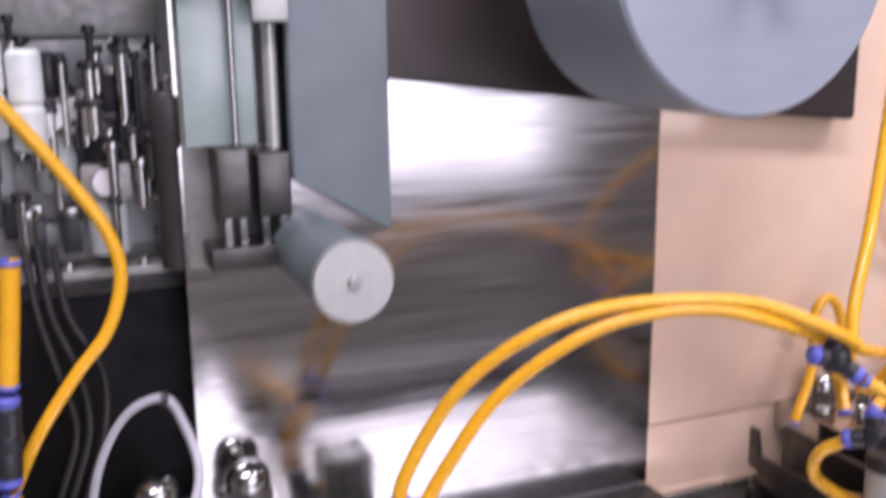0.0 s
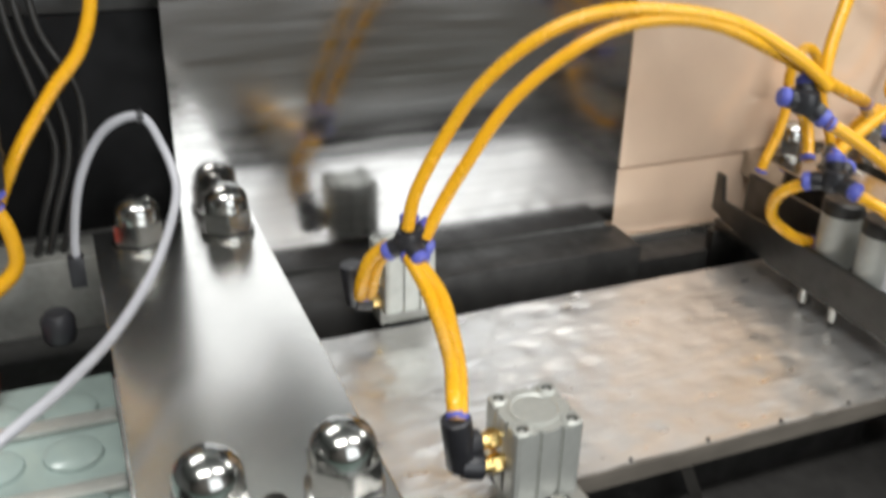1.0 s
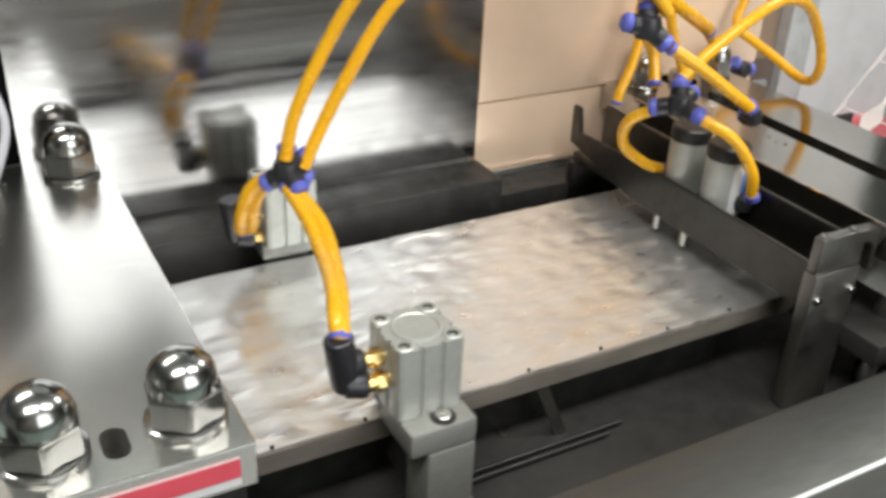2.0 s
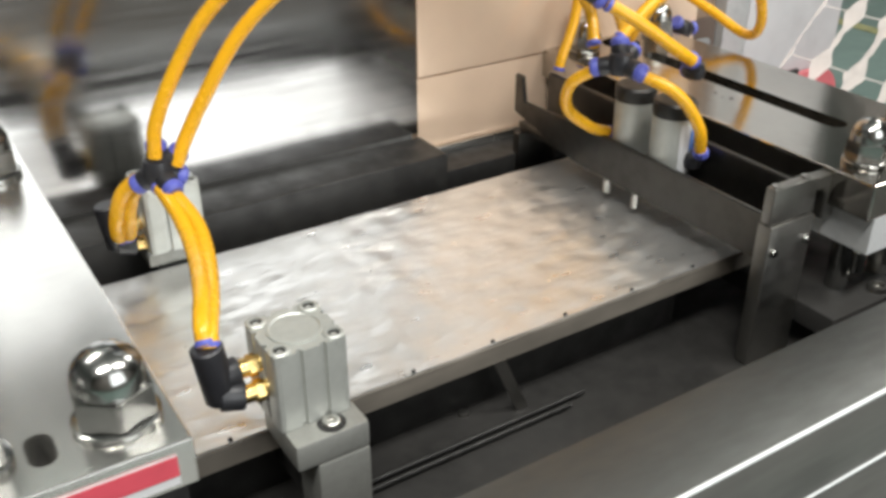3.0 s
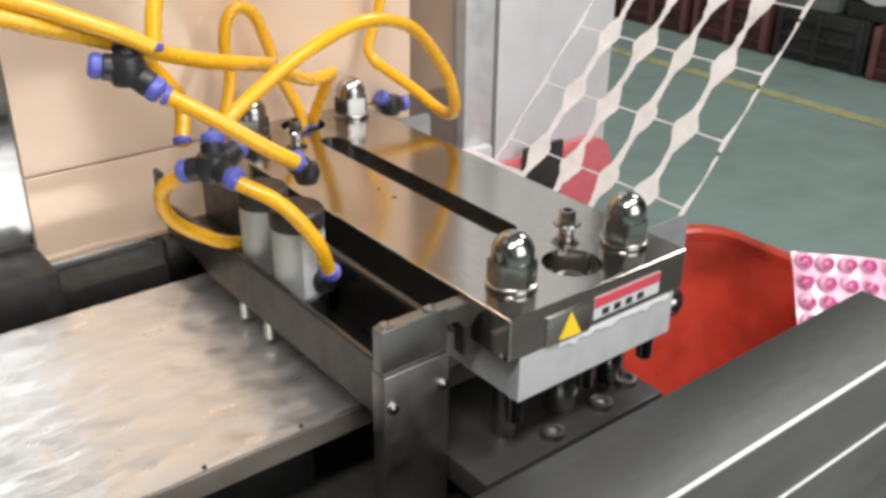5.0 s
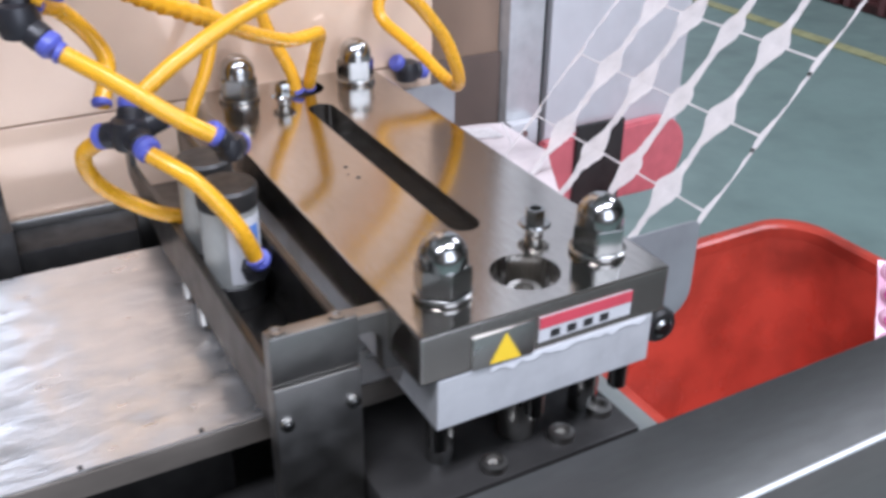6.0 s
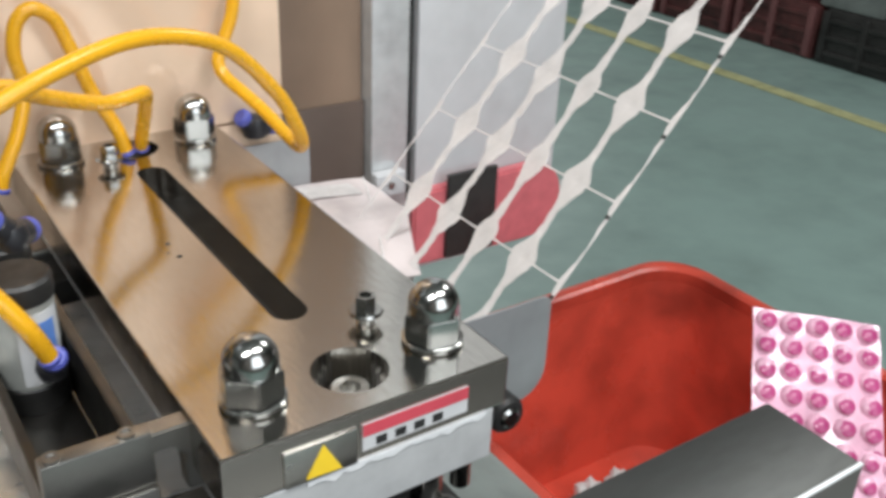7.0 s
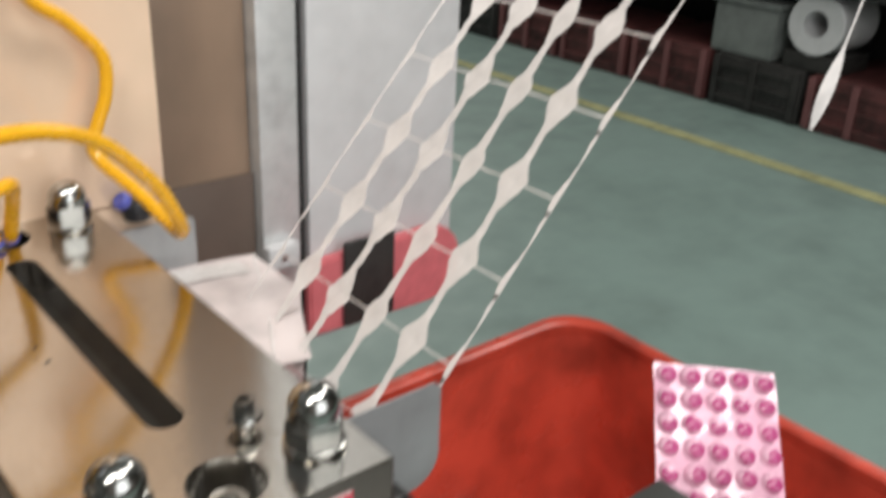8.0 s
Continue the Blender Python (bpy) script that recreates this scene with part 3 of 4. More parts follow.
hose([(-0.127, 0.142, 1.020), (-0.105, 0.118, 1.005), (-0.085, 0.108, 0.975), (-0.073, 0.112, 0.945)], R_H)
hose([(-0.142, 0.180, 1.018), (-0.155, 0.20, 1.0), (-0.145, 0.215, 0.97), (-0.115, 0.215, 0.945), (-0.09, 0.212, 0.935)], R_H)
hose([(-0.120, 0.18, 1.04), (-0.09, 0.183, 1.06), (-0.04, 0.19, 1.083), (0.025, 0.21, 1.094), (0.085, 0.228, 1.078), (0.130, 0.242, 1.035), (0.150, 0.25, 1.002), (0.160, 0.262, 0.982), (0.163, 0.276, 0.975), (0.162, 0.294, 0.978), (0.156, 0.320, 0.990), (0.148, 0.345, 1.001), (0.141, 0.364, 1.010), (0.1385, 0.373, 1.022), (0.146, 0.375, 1.040), (0.1544, 0.375, 1.062), (0.1549, 0.375, 1.0925), (0.1312, 0.375, 1.1215), (0.106, 0.372, 1.1405), (0.096, 0.373, 1.165), (0.10, 0.376, 1.22), (0.11, 0.378, 1.4), (0.11, 0.38, 1.7)], R_H)
hose([(-0.16, 0.17, 1.108), (-0.15, 0.18, 1.14), (-0.12, 0.2, 1.19), (-0.06, 0.25, 1.25), (0.0, 0.3, 1.32)], R_H)
hose([(-0.14, 0.19, 1.035), (-0.13, 0.21, 1.06), (-0.15, 0.21, 1.09), (-0.17, 0.18, 1.105)], R_H)

# hoses standing behind the die plate
hose([(0.049, 0.352, 0.962), (0.043, 0.353, 0.985), (0.028, 0.356, 1.018), (0.018, 0.358, 1.050), (0.009, 0.36, 1.074), (-0.006, 0.36, 1.083), (-0.018, 0.36, 1.072), (-0.022, 0.36, 1.050), (-0.0195, 0.358, 1.026), (-0.03, 0.352, 0.995), (-0.046, 0.347, 0.966), (-0.050, 0.346, 0.952)], R_H)
hose([(0.062, 0.360, 0.962), (0.061, 0.345, 0.985), (0.059, 0.325, 1.010), (0.054, 0.306, 1.0265), (0.040, 0.292, 1.0300), (0.015, 0.275, 1.0340), (-0.02, 0.25, 1.050), (-0.05, 0.225, 1.068)], R_H)
fitting((0.174, 0.3865, 0.9535), [(-0.7, -0.1, 0.6, 0.014), (0.9, 0.0, -0.1, 0.016)], "blue and black fitting behind the die plate")


# ---- punch die station ----
die = thing("punch_die", (0.05, 0.18, 0.8), "punching die with a mirror-polished steel top plate", "die station")
PX0, PX1, PY0, PY1, PZ = -0.033, 0.138, -0.036, 0.40, 0.9605
top = part("top_plate", box(PX0, PY0, 0.929, PX1, PY1, PZ, 0.0013), steel_plate, die, "", False)


def slot_bm(x0, x1, y0, y1, z0, z1):
    r, c = (x1 - x0) / 2, (x0 + x1) / 2
    pts = [(c + r * math.cos(radians(a)), y1 - r + r * math.sin(radians(a))) for a in range(0, 181, 20)]
    pts += [(c + r * math.cos(radians(a)), y0 + r + r * math.sin(radians(a))) for a in range(180, 361, 20)]
    return prism(pts, "z", z0, z1)


cut(top, slot_bm(0.043, 0.066, 0.060, 0.322, 0.92, 0.98), cyl((0.056, -0.001, 0.92), 0.0215, 0.06, "z", 40, 0), cyl((0.056, 0.366, 0.92), 0.0215, 0.06, "z", 40, 0))
low = part("lower_plate", box(-0.022, -0.0355, 0.8937, 0.130, 0.395, 0.9288, 0.001), pale_metal, die, "worn lower plate with chipped paint", False)
cut(low, cyl((0.056, -0.001, 0.88), 0.020, 0.06, "z", 32, 0), cyl((0.056, 0.366, 0.88), 0.020, 0.06, "z", 32, 0))
# thin black sheet added for the shade deep in the slot
part("slot_shade", box(0.040, 0.055, 0.9290, 0.069, 0.326, 0.9300, 0), machine_black, die)
for x in (0.0, 0.11):
    for y in (0.0, 0.364):
        part("column", cyl((x, y, 0.7905), 0.010, 0.103, "z", 24), chrome, die)
for x in (-0.016, 0.052, 0.116):
    part("spacer_post", cyl((x, -0.026, 0.8725), 0.0062, 0.021, "z", 16), chrome, die)
plat = thing("die_platen", (0.05, 0.18, 0.8), "black lower platen of the punching die", "platen")
part("platen_block", box(-0.05, -0.038, 0.843, 0.131, 0.40, 0.8645, 0.003), machine_black, plat)
for x, y in ((0.024, -0.026), (0.078, -0.022), (0.116, -0.012)):
    part("platen_bolt", lathe([(0.0085, 0), (0.0085, 0.005), (0.0055, 0.0055), (0.005, 0.002), (0, 0.002)], (x, y, 0.8646), seg=16), legs_steel, plat, "dull socket bolt")
for y in (-0.001, 0.366):
    part("guide_post", lathe([(0.0125, 0.0647), (0.0125, 0.170), (0.0105, 0.173), (0.006, 0.173), (0.0055, 0.166), (0, 0.166)], (0.056, y, 0.8), seg=28), steel, plat)
for x in (0.0, 0.11):
    for y in (0.0, 0.364):
        acorn_nut(x, y, PZ, 0.030, 0.0395, "polished domed nut on the die plate", 20 + 30 * (x > 0), "die plate nuts")
for x, y in ((0.087, 0.036), (0.030, 0.335)):
    b = thing("hex_bolt", (x, y, PZ), "small steel bolt with a hexagon collar", "bolt", "die plate bolts")
    part("shank", cyl((x, y, PZ), 0.0058, 0.007, "z", 16), steel, b)
    part("collar_ring", lathe([(0.0095, 0), (0.0105, 0.001), (0.0095, 0.0025)], (x, y, PZ + 0.007), seg=20), chrome, b)
    part("socket_head", lathe([(0.0065, 0.0025), (0.0065, 0.011), (0.006, 0.012), (0.004, 0.012), (0.0038, 0.007), (0, 0.007)], (x, y, PZ + 0.007), seg=6), chrome, b)
for x, y, r in ((0.023, 0.189, 0.0016), (0.0235, 0.168, 0.0019), (0.019, 0.176, 0.0009)):
    part("oil_speck", cyl((x, y, PZ), r, 0.0003, "z", 10, 0.0001), ink, die, "dark oil speck")
# labels on the front of the plate
lab = thing("warning_plate", (0.015, -0.0365, 0.94), "small metal plate with a yellow warning triangle", "label")
part("label_back", box(-0.001, -0.0375, 0.9295, 0.040, -0.0362, 0.9515, 0.0004), steel, lab)
part("triangle", prism([(0.0105, 0.9315), (0.031, 0.9305), (0.0205, 0.9495)], "y", -0.0381, -0.0376), warn_yellow, lab)
tape = thing("torn_tape", (0.05, -0.0362, 0.925), "torn silver tape along the die plate joint", "tape")
tear = random.Random(3)
edge = [(0.012 + 0.112 * k / 22, 0.9235 + 0.0035 * tear.random() - 0.004 * (k % 7 == 3)) for k in range(23)]
part("tape_strip", prism([(0.124, 0.9282), (0.012, 0.9282)] + edge, "y", -0.0364, -0.0358), glint_and_tape, tape, "", False)
lab = thing("red_sticker", (0.076, -0.0365, 0.943), "red and white sticker with dark print", "label")
part("sticker_sheet", box(0.0435, -0.0368, 0.9345, 0.110, -0.0362, 0.9515, 0), white_label, lab)
part("red_band", box(0.0435, -0.0372, 0.9438, 0.110, -0.0369, 0.9515, 0), red_label, lab)
for k in range(4):
    part("print_bar", box(0.0515 + k * 0.0118, -0.0372, 0.9362, 0.0580 + k * 0.0118, -0.0369, 0.9412, 0), ink, lab)
# exit guides
for y, z1 in ((0.032, 0.940), (0.388, 0.934)):
    g = thing("exit_guide", (0.18, y, 0.86), "bent satin sheet-metal guide beside the die exit", "guide plate", "exit guides")
    pts = [(0.1395, 0.860), (0.205, 0.860)] + [(0.205 + 0.024 * math.sin(radians(a)), 0.884 - 0.024 * math.cos(radians(a))) for a in range(15, 91, 15)]
    pts += [(0.229 - 0.008 * (1 - math.cos(radians(a))), z1 - 0.008 + 0.008 * math.sin(radians(a))) for a in range(15, 91, 15)] + [(0.1395, z1)]
    part("guide_sheet", prism(pts, "y", y, y + 0.0015), guide_metal, g)
    part("clamp_knob", lathe([(0.004, 0), (0.0105, 0.0005), (0.0125, 0.003), (0.0125, 0.016), (0.0105, 0.018), (0.005, 0.019), (0.005, 0.0495), (0, 0.0495)], (0.158, y - 0.05, 0.8985), "y", 20), dark_steel, g, "dark clamp knob")
    part("knob_cap", lathe([(0, -0.002), (0.005, -0.0018), (0.007, 0.0)], (0.158, y - 0.0502, 0.8985), "y", 18), chrome, g, "bright screw head")


# ---- waste net ----
SLOPE = math.atan2(0.1883, 0.1637)
NET0 = Vector((0.220, 0.0, 0.869))
ROW = 0.0705
NY0, NY1, COLS = 0.062, 0.300, 5


def net_rows(first, last, film_part_of, name):
    """Rows of the punched lattice, flat, along x from the bend."""
    pitch = (NY1 - NY0) / COLS
    b = bmesh.new()
    n = 24
    sides = [1 - 2 * k / n for k in range(n + 1)]
    for r in range(first, last):
        for c in range(COLS):
            uc, yc = (r + 0.5) * ROW, NY0 + (c + 0.5) * pitch
            ring = []
            for sgn, us in ((1, sides), (-1, sides[::-1])):
                for u in us:
                    near = (1 - abs(u)) / (0.58 if u > 0 else 0.46)
                    knot = 0.37 + 0.14 * noise.noise(((r + (u > 0)) * 5.3 + 0.5, (c + (sgn > 0)) * 3.7 + 0.3, 8.0))
                    v = 0.90 - knot * math.exp(-near * near * 1.6)
                    if (c == 0 and sgn < 0) or (c == COLS - 1 and sgn > 0):
                        v = 0.955 - 0.16 * math.exp(-near * near * 2)
                    ring.append((u * 0.972, sgn * v, u, sgn))
                end = -1 if sgn == 1 else 1
                ring += [(end * 0.980, sgn * q * 0.5, end, sgn * q) for q in (0.5,)] + [(end * 0.980, 0, end, 0)] + [(end * 0.980, -sgn * 0.25, end, -sgn * 0.5)]
            ring_in, ring_out = [], []
            for iu, iv, ou, ov in ring:
                jit = 0.97 + 0.12 * noise.noise((r * 3.1 + iu * 4, c * 2.7 + iv * 3, 2.0))
                ring_in.append(b.verts.new((uc + iu * ROW / 2, yc + iv * jit * pitch / 2, 0)))
                ring_out.append(b.verts.new((uc + ou * ROW / 2, yc + ov * pitch / 2, 0)))
            for k in range(len(ring)):
                j = (k + 1) % len(ring)
                b.faces.new((ring_out[k], ring_out[j], ring_in[j], ring_in[k]))
    bmesh.ops.remove_doubles(b, verts=b.verts, dist=0.00005)
    up = bmesh.ops.extrude_face_region(b, geom=list(b.faces))["geom"]
    bmesh.ops.translate(b, verts=[g for g in up if isinstance(g, bmesh.types.BMVert)], vec=(0, 0, 0.0005))
    bmesh.ops.translate(b, verts=b.verts, vec=base_of(film_part_of))
    ob = part(name, b, film, film_part_of)
    for r in range(first, last):
        m = box((r + 0.83) * ROW - 0.002, NY0 + 0.0, 0.0004, (r + 0.83) * ROW + 0.0012, NY0 + 0.0032, 0.0011, 0)
        bmesh.ops.translate(m, verts=m.verts, vec=base_of(film_part_of))
        part("eye_mark", m, ink, ob, "black printed eye mark")
    return ob


net = thing("waste_net", NET0, "milky film lattice remaining after punching", "waste net")
net_main = net_rows(0, 12, net, "lattice")
net_pieces = [net_rows(0, 1, net, "lattice_band") for k in range(4)]


def net_pose(s):
    """Pose, in the net's space, of a row whose lower edge is s along the path: level inside the die, then up the slope."""
    def at(v):
        return Vector((v, 0, 0)) if v < 0 else Vector((v * math.cos(SLOPE), 0, v * math.sin(SLOPE)))
    p, q = at(s), at(s + ROW)
    return Matrix.Translation(p) @ Matrix.Rotation(-math.atan2(q.z - p.z, q.x - p.x), 4, "Y")


exit_sheet = thing("exit_film", (0.18, 0.2, 0.86), "milky pink film sheet at the die exit", "film sheet")
b = bmesh.new()
grid = [[b.verts.new((0.131 + q * (0.155 - 0.30 * max(0.0, (0.30 - y)) ** 0.9 * 1.4), y, 0.8897 - 0.010 * q * q + 0.0022 * noise.noise((q * 3, y * 26, 1.0)))) for q in [k / 12 for k in range(13)]] for y in [0.19 + 0.196 * k / 16 for k in range(17)]]
for ra, rb_ in zip(grid, grid[1:]):
    for k in range(12):
        b.faces.new((ra[k], ra[k + 1], rb_[k + 1], rb_[k]))
up = bmesh.ops.extrude_face_region(b, geom=list(b.faces))["geom"]
bmesh.ops.translate(b, verts=[g for g in up if isinstance(g, bmesh.types.BMVert)], vec=(0, 0, -0.0007))
part("sheet", b, film_sheet, exit_sheet)
part("fold", sweep([(0.285, 0.384, 0.8805), (0.262, 0.33, 0.881), (0.235, 0.27, 0.8825), (0.20, 0.20, 0.886)], 0.0014), film, exit_sheet, "curled milky film edge")
part("strip_end", prism([(0.15, 0.8925), (0.215, 0.8905), (0.262, 0.8845), (0.262, 0.8838), (0.215, 0.8897), (0.15, 0.8917)], "y", 0.345, 0.372), film, exit_sheet, "loose film strip")
rs = thing("red_switch_box", (0.52, 0.495, 0.70), "red rounded box with a black socket on the cabinet", "switch box")
pts = [(0.405, 0.705), (0.56, 0.700)] + [(0.585 + 0.05 * math.sin(radians(a)), 0.752 - 0.052 * math.cos(radians(a))) for a in range(0, 181, 15)] + [(0.405, 0.80)]
part("box_body", prism(pts, "y", 0.4725, 0.4895, 0.003), dull_red, rs)
part("socket_plate", box(0.449, 0.465, 0.708, 0.521, 0.472, 0.818, 0.002), machine_black, rs)


chute = thing("chute_sheet", (0.25, 0.15, 0.6), "grey-green painted chute sheet between die and basket", "chute")
part("sheet", prism([(0.168, 0.690), (0.357, 0.606), (0.357, 0.6035), (0.168, 0.6875)], "y", -0.06, 0.44), chute_paint, chute)
part("side_lip", prism([(0.168, 0.6905), (0.357, 0.6065), (0.357, 0.622), (0.168, 0.706)], "y", 0.4405, 0.4425), chute_paint, chute)
part("bracket", box(0.1655, 0.10, 0.60, 0.1675, 0.36, 0.6895, 0.0005), chute_paint, chute)
cap = thing("post_cap", (0.362, 0.46, 0.83), "white plastic cap at the foot of the corner post", "cap")
part("cap_body", box(0.343, 0.4545, 0.816, 0.381, 0.4695, 0.843, 0.003), white_label, cap)
part("cap_screw", lathe([(0.0, -0.0012), (0.004, -0.0012), (0.0045, 0)], (0.362, 0.4544, 0.829), "y", 12), steel, cap)


# ---- red basket with blister strips ----
def basket():
    t = thing("plastic_basket", (0.72, 0.2, 0.0), "red plastic basket standing under the die exit", "basket")
    b = bmesh.new()
    cx, cy, hx, hy, z0, z1 = 0.62, 0.18, 0.25, 0.285, 0.30, 0.60
    rings = []
    for z, k, o in ((z0, 0.86, 0), (z1 - 0.021, 0.98, 0), (z1 - 0.021, 0.965, 0), (z0 + 0.006, 0.84, 0)):
        ring = []
        for q in range(4):
            for a in range(0, 91, 15):
                ang = radians(90 * q + a)
                rc = 0.07
                sx, sy = ((1, 1), (-1, 1), (-1, -1), (1, -1))[q]
                ring.append(b.verts.new((cx + k * (sx * (hx - rc) + rc * math.cos(ang)), cy + k * (sy * (hy - rc) + rc * math.sin(ang)), z)))
        rings.append(ring)
    for r, s in zip(rings, rings[1:]):
        for k in range(len(r)):
            b.faces.new((r[k], r[(k + 1) % len(r)], s[(k + 1) % len(r)], s[k]))
    b.faces.new(rings[0]), b.faces.new(rings[-1])
    part("basket_shell", b, red_plastic, t)
    b = bmesh.new()
    rings = []
    for z, k in ((z1 - 0.0205, 0.965), (z1 - 0.0205, 1.03), (z1 - 0.002, 1.04), (z1, 1.03), (z1, 0.985), (z1 - 0.004, 0.965)):
        ring = []
        for q in range(4):
            for ang in range(0, 91, 15):
                g = radians(90 * q + ang)
                sx, sy = ((1, 1), (-1, 1), (-1, -1), (1, -1))[q]
                ring.append(b.verts.new((cx + k * (sx * (hx - 0.07) + 0.07 * math.cos(g)), cy + k * (sy * (hy - 0.07) + 0.07 * math.sin(g)), z)))
        rings.append(ring)
    for r, s in zip(rings, rings[1:] + rings[:1]):
        for k in range(len(r)):
            b.faces.new((r[k], r[(k + 1) % len(r)], s[(k + 1) % len(r)], s[k]))
    part("rim", b, red_plastic, t)
    return t


basket()
stand = thing("basket_stand", (0.62, 0.18, 0), "dark low stand carrying the basket", "stand")
part("stand_top", box(0.42, -0.03, 0.27, 0.82, 0.40, 0.298, 0.003), machine_black, stand)
for x in (0.45, 0.79):
    for y in (0.0, 0.37):
        part("leg", box(x - 0.015, y - 0.015, 0.0, x + 0.015, y + 0.015, 0.2695, 0.002), machine_black, stand)


def blister_strip(tl, tr, bl, label, rows, cols=5):
    """Pink strip between three corners: film with rows of domes, each over a dark pink pill."""
    tl, tr, bl = Vector(tl), Vector(tr), Vector(bl)
    ux, uy = (tr - tl).normalized(), (tl - bl).normalized()
    uz = ux.cross(uy).normalized()
    uy = uz.cross(ux)
    p = (tr - tl).length / cols
    mid = (tl + tr) / 2 - uy * rows * p / 2
    m = Matrix.Translation(mid) @ Matrix((ux, uy, uz)).transposed().to_4x4()
    t = thing("blister_strip", (0, 0, 0), label, "blister strip", "blister strips")
    b = bmesh.new()
    bmesh.ops.create_grid(b, x_segments=20, y_segments=40, size=0.5)
    for v in b.verts:
        x, y = v.co.x * cols * p, v.co.y * rows * p
        v.co = (x, y, 0.006 * noise.noise((x * 14, y * 14, 3)) + 0.0012 * noise.noise((x * 90, y * 90, 7)))
    up = bmesh.ops.extrude_face_region(b, geom=list(b.faces))["geom"]
    bmesh.ops.translate(b, verts=[g for g in up if isinstance(g, bmesh.types.BMVert)], vec=(0, 0, 0.001))
    part("strip_film", b, pink, t)
    wob = random.Random(rows)
    for i in range(cols):
        for j in range(rows):
            cx, cy = (i - cols / 2 + 0.5) * p, (j - rows / 2 + 0.5) * p
            dome = part("blister_dome", lathe([(0.43 * p, 0.0007), (0.40 * p, 0.14 * p), (0.34 * p, 0.25 * p), (0.2 * p, 0.32 * p), (0, 0.34 * p)], (cx, cy, 0), seg=18), pink, t)
            part("pill", lathe([(0.33 * p, -0.02 * p), (0.32 * p, 0.03 * p), (0.22 * p, 0.085 * p), (0, 0.105 * p)], (cx + (0.12 * wob.random() - 0.03) * p, cy - (0.02 + 0.12 * wob.random()) * p, (0.235 + 0.03 * wob.random()) * p), seg=14), pink_dark, dome)
    t.matrix_world = m
    return t


blister_strip((0.739, 0.223, 0.677), (0.854, 0.125, 0.666), (0.651, 0.007, 0.5), "pink blister strip propped up against the basket rim", 7)
blister_strip((0.661, 0.01, 0.64), (0.74, -0.07, 0.614), (0.586, -0.025, 0.569), "pink blister strip lying on the heap in the basket", 4)
scrap = thing("film_scrap", (0.67, 0.35, 0.31), "crumpled clear film scrap on the basket bottom", "scrap")
for cx, cy, cz, size in ((0.632, 0.345, 0.334, 0.85), (0.690, 0.350, 0.328, 0.65)):
    b = bmesh.new()
    bmesh.ops.create_icosphere(b, subdivisions=3, radius=0.028)
    for v in b.verts:
        v.co = Vector((cx, cy, cz)) + v.co * size * (1 + 0.55 * noise.noise(v.co * 62 + Vector((cx * 9, 0, 0))))
    part("crumpled_film", b, glass_film, scrap, "", False)


# ---- sealing station ----
seal = thing("sealing_station", (-0.67, 0.18, 0.8), "heat-sealing station with a satin nickel top plate", "sealing station")
sp = part("top_plate", box(-0.738, -0.036, 0.930, -0.595, 0.402, 0.9605, 0.0012), satin_plate, seal, "", False)
cut(sp, slot_bm(-0.672, -0.657, -0.018, 0.010, 0.90, 0.98))
# the sealing slot's shade, also an added black sheet
part("slot_shade", box(-0.675, -0.022, 0.9285, -0.654, 0.014, 0.9298, 0), machine_black, seal)
part("lower_block", box(-0.735, -0.030, 0.895, -0.600, 0.395, 0.928, 0.002), dark_steel, seal)
for x in (-0.70, -0.624):
    for y in (0.0, 0.366):
        part("column", cyl((x, y, 0.80), 0.013, 0.128, "z", 24), chrome, seal)
        acorn_nut(x, y, 0.9605, 0.040, 0.047, "large polished domed nut on the sealing plate", 25, "sealing plate nuts")
lab = thing("red_sticker", (-0.64, -0.037, 0.945), "red warning sticker on the sealing plate edge", "label")
part("sticker_sheet", box(-0.69, -0.0368, 0.934, -0.605, -0.0363, 0.953, 0), white_label, lab)
part("red_band", box(-0.69, -0.0373, 0.940, -0.605, -0.0369, 0.953, 0), red_label, lab)


# ---- forming side: cabinet, film, regulators ----
cab = thing("control_cabinet", (-0.85, 0.5, 0.9), "black steel control cabinet with a grey top rail", "cabinet")
part("cabinet_body", box(-1.10, 0.432, 0.95, -0.6445, 0.60, 1.148, 0.002), cabinet_black, cab)
part("top_band", box(-1.10, 0.430, 1.149, -0.643, 0.60, 1.1645, 0.0015), dark_steel, cab)
part("top_rail", box(-1.10, 0.424, 1.165, -0.640, 0.60, 1.172, 0.001), alu_dark, cab, "grey metal top rail")
for x in (-0.75, -0.69, -0.645):
    socket_screw(x, 0.432, 1.172, 0.0045, 0.006, cab)
blk = thing("cast_block", (-0.79, 0.39, 0.8), "grey cast block below the cabinet", "block")
part("block_body", box(-0.95, 0.383, 0.875, -0.716, 0.43, 0.948, 0.004), alu_dark, blk)
rb = thing("red_clamp", (-0.82, 0.3, 0.87), "red clamp block beside the forming web", "clamp")
part("clamp_body", box(-0.90, 0.285, 0.8745, -0.826, 0.325, 0.912, 0.006), red_plastic, rb)
part("clamp_knob", lathe([(0.012, 0), (0.014, 0.004), (0.014, 0.02), (0.010, 0.026), (0, 0.027)], (-0.775, 0.33, 0.90), "z", 18), black_plastic, rb)
fw = thing("formed_film", (-0.9, 0.18, 0.872), "pale green formed film web with pressed pockets", "film web")
b = box(-1.2, 0.05, 0.868, -0.740, 0.31, 0.8715, 0.001)
part("film_sheet", b, clear_green, fw)
for i in range(5):
    for j in range(4):
        x, y = -0.775 - i * 0.055, 0.085 + j * 0.06
        part("pocket", lathe([(0.022, 0), (0.021, 0.003), (0.017, 0.0048), (0.008, 0.0056), (0, 0.0057)], (x, y, 0.8715), seg=18), clear_green, fw)
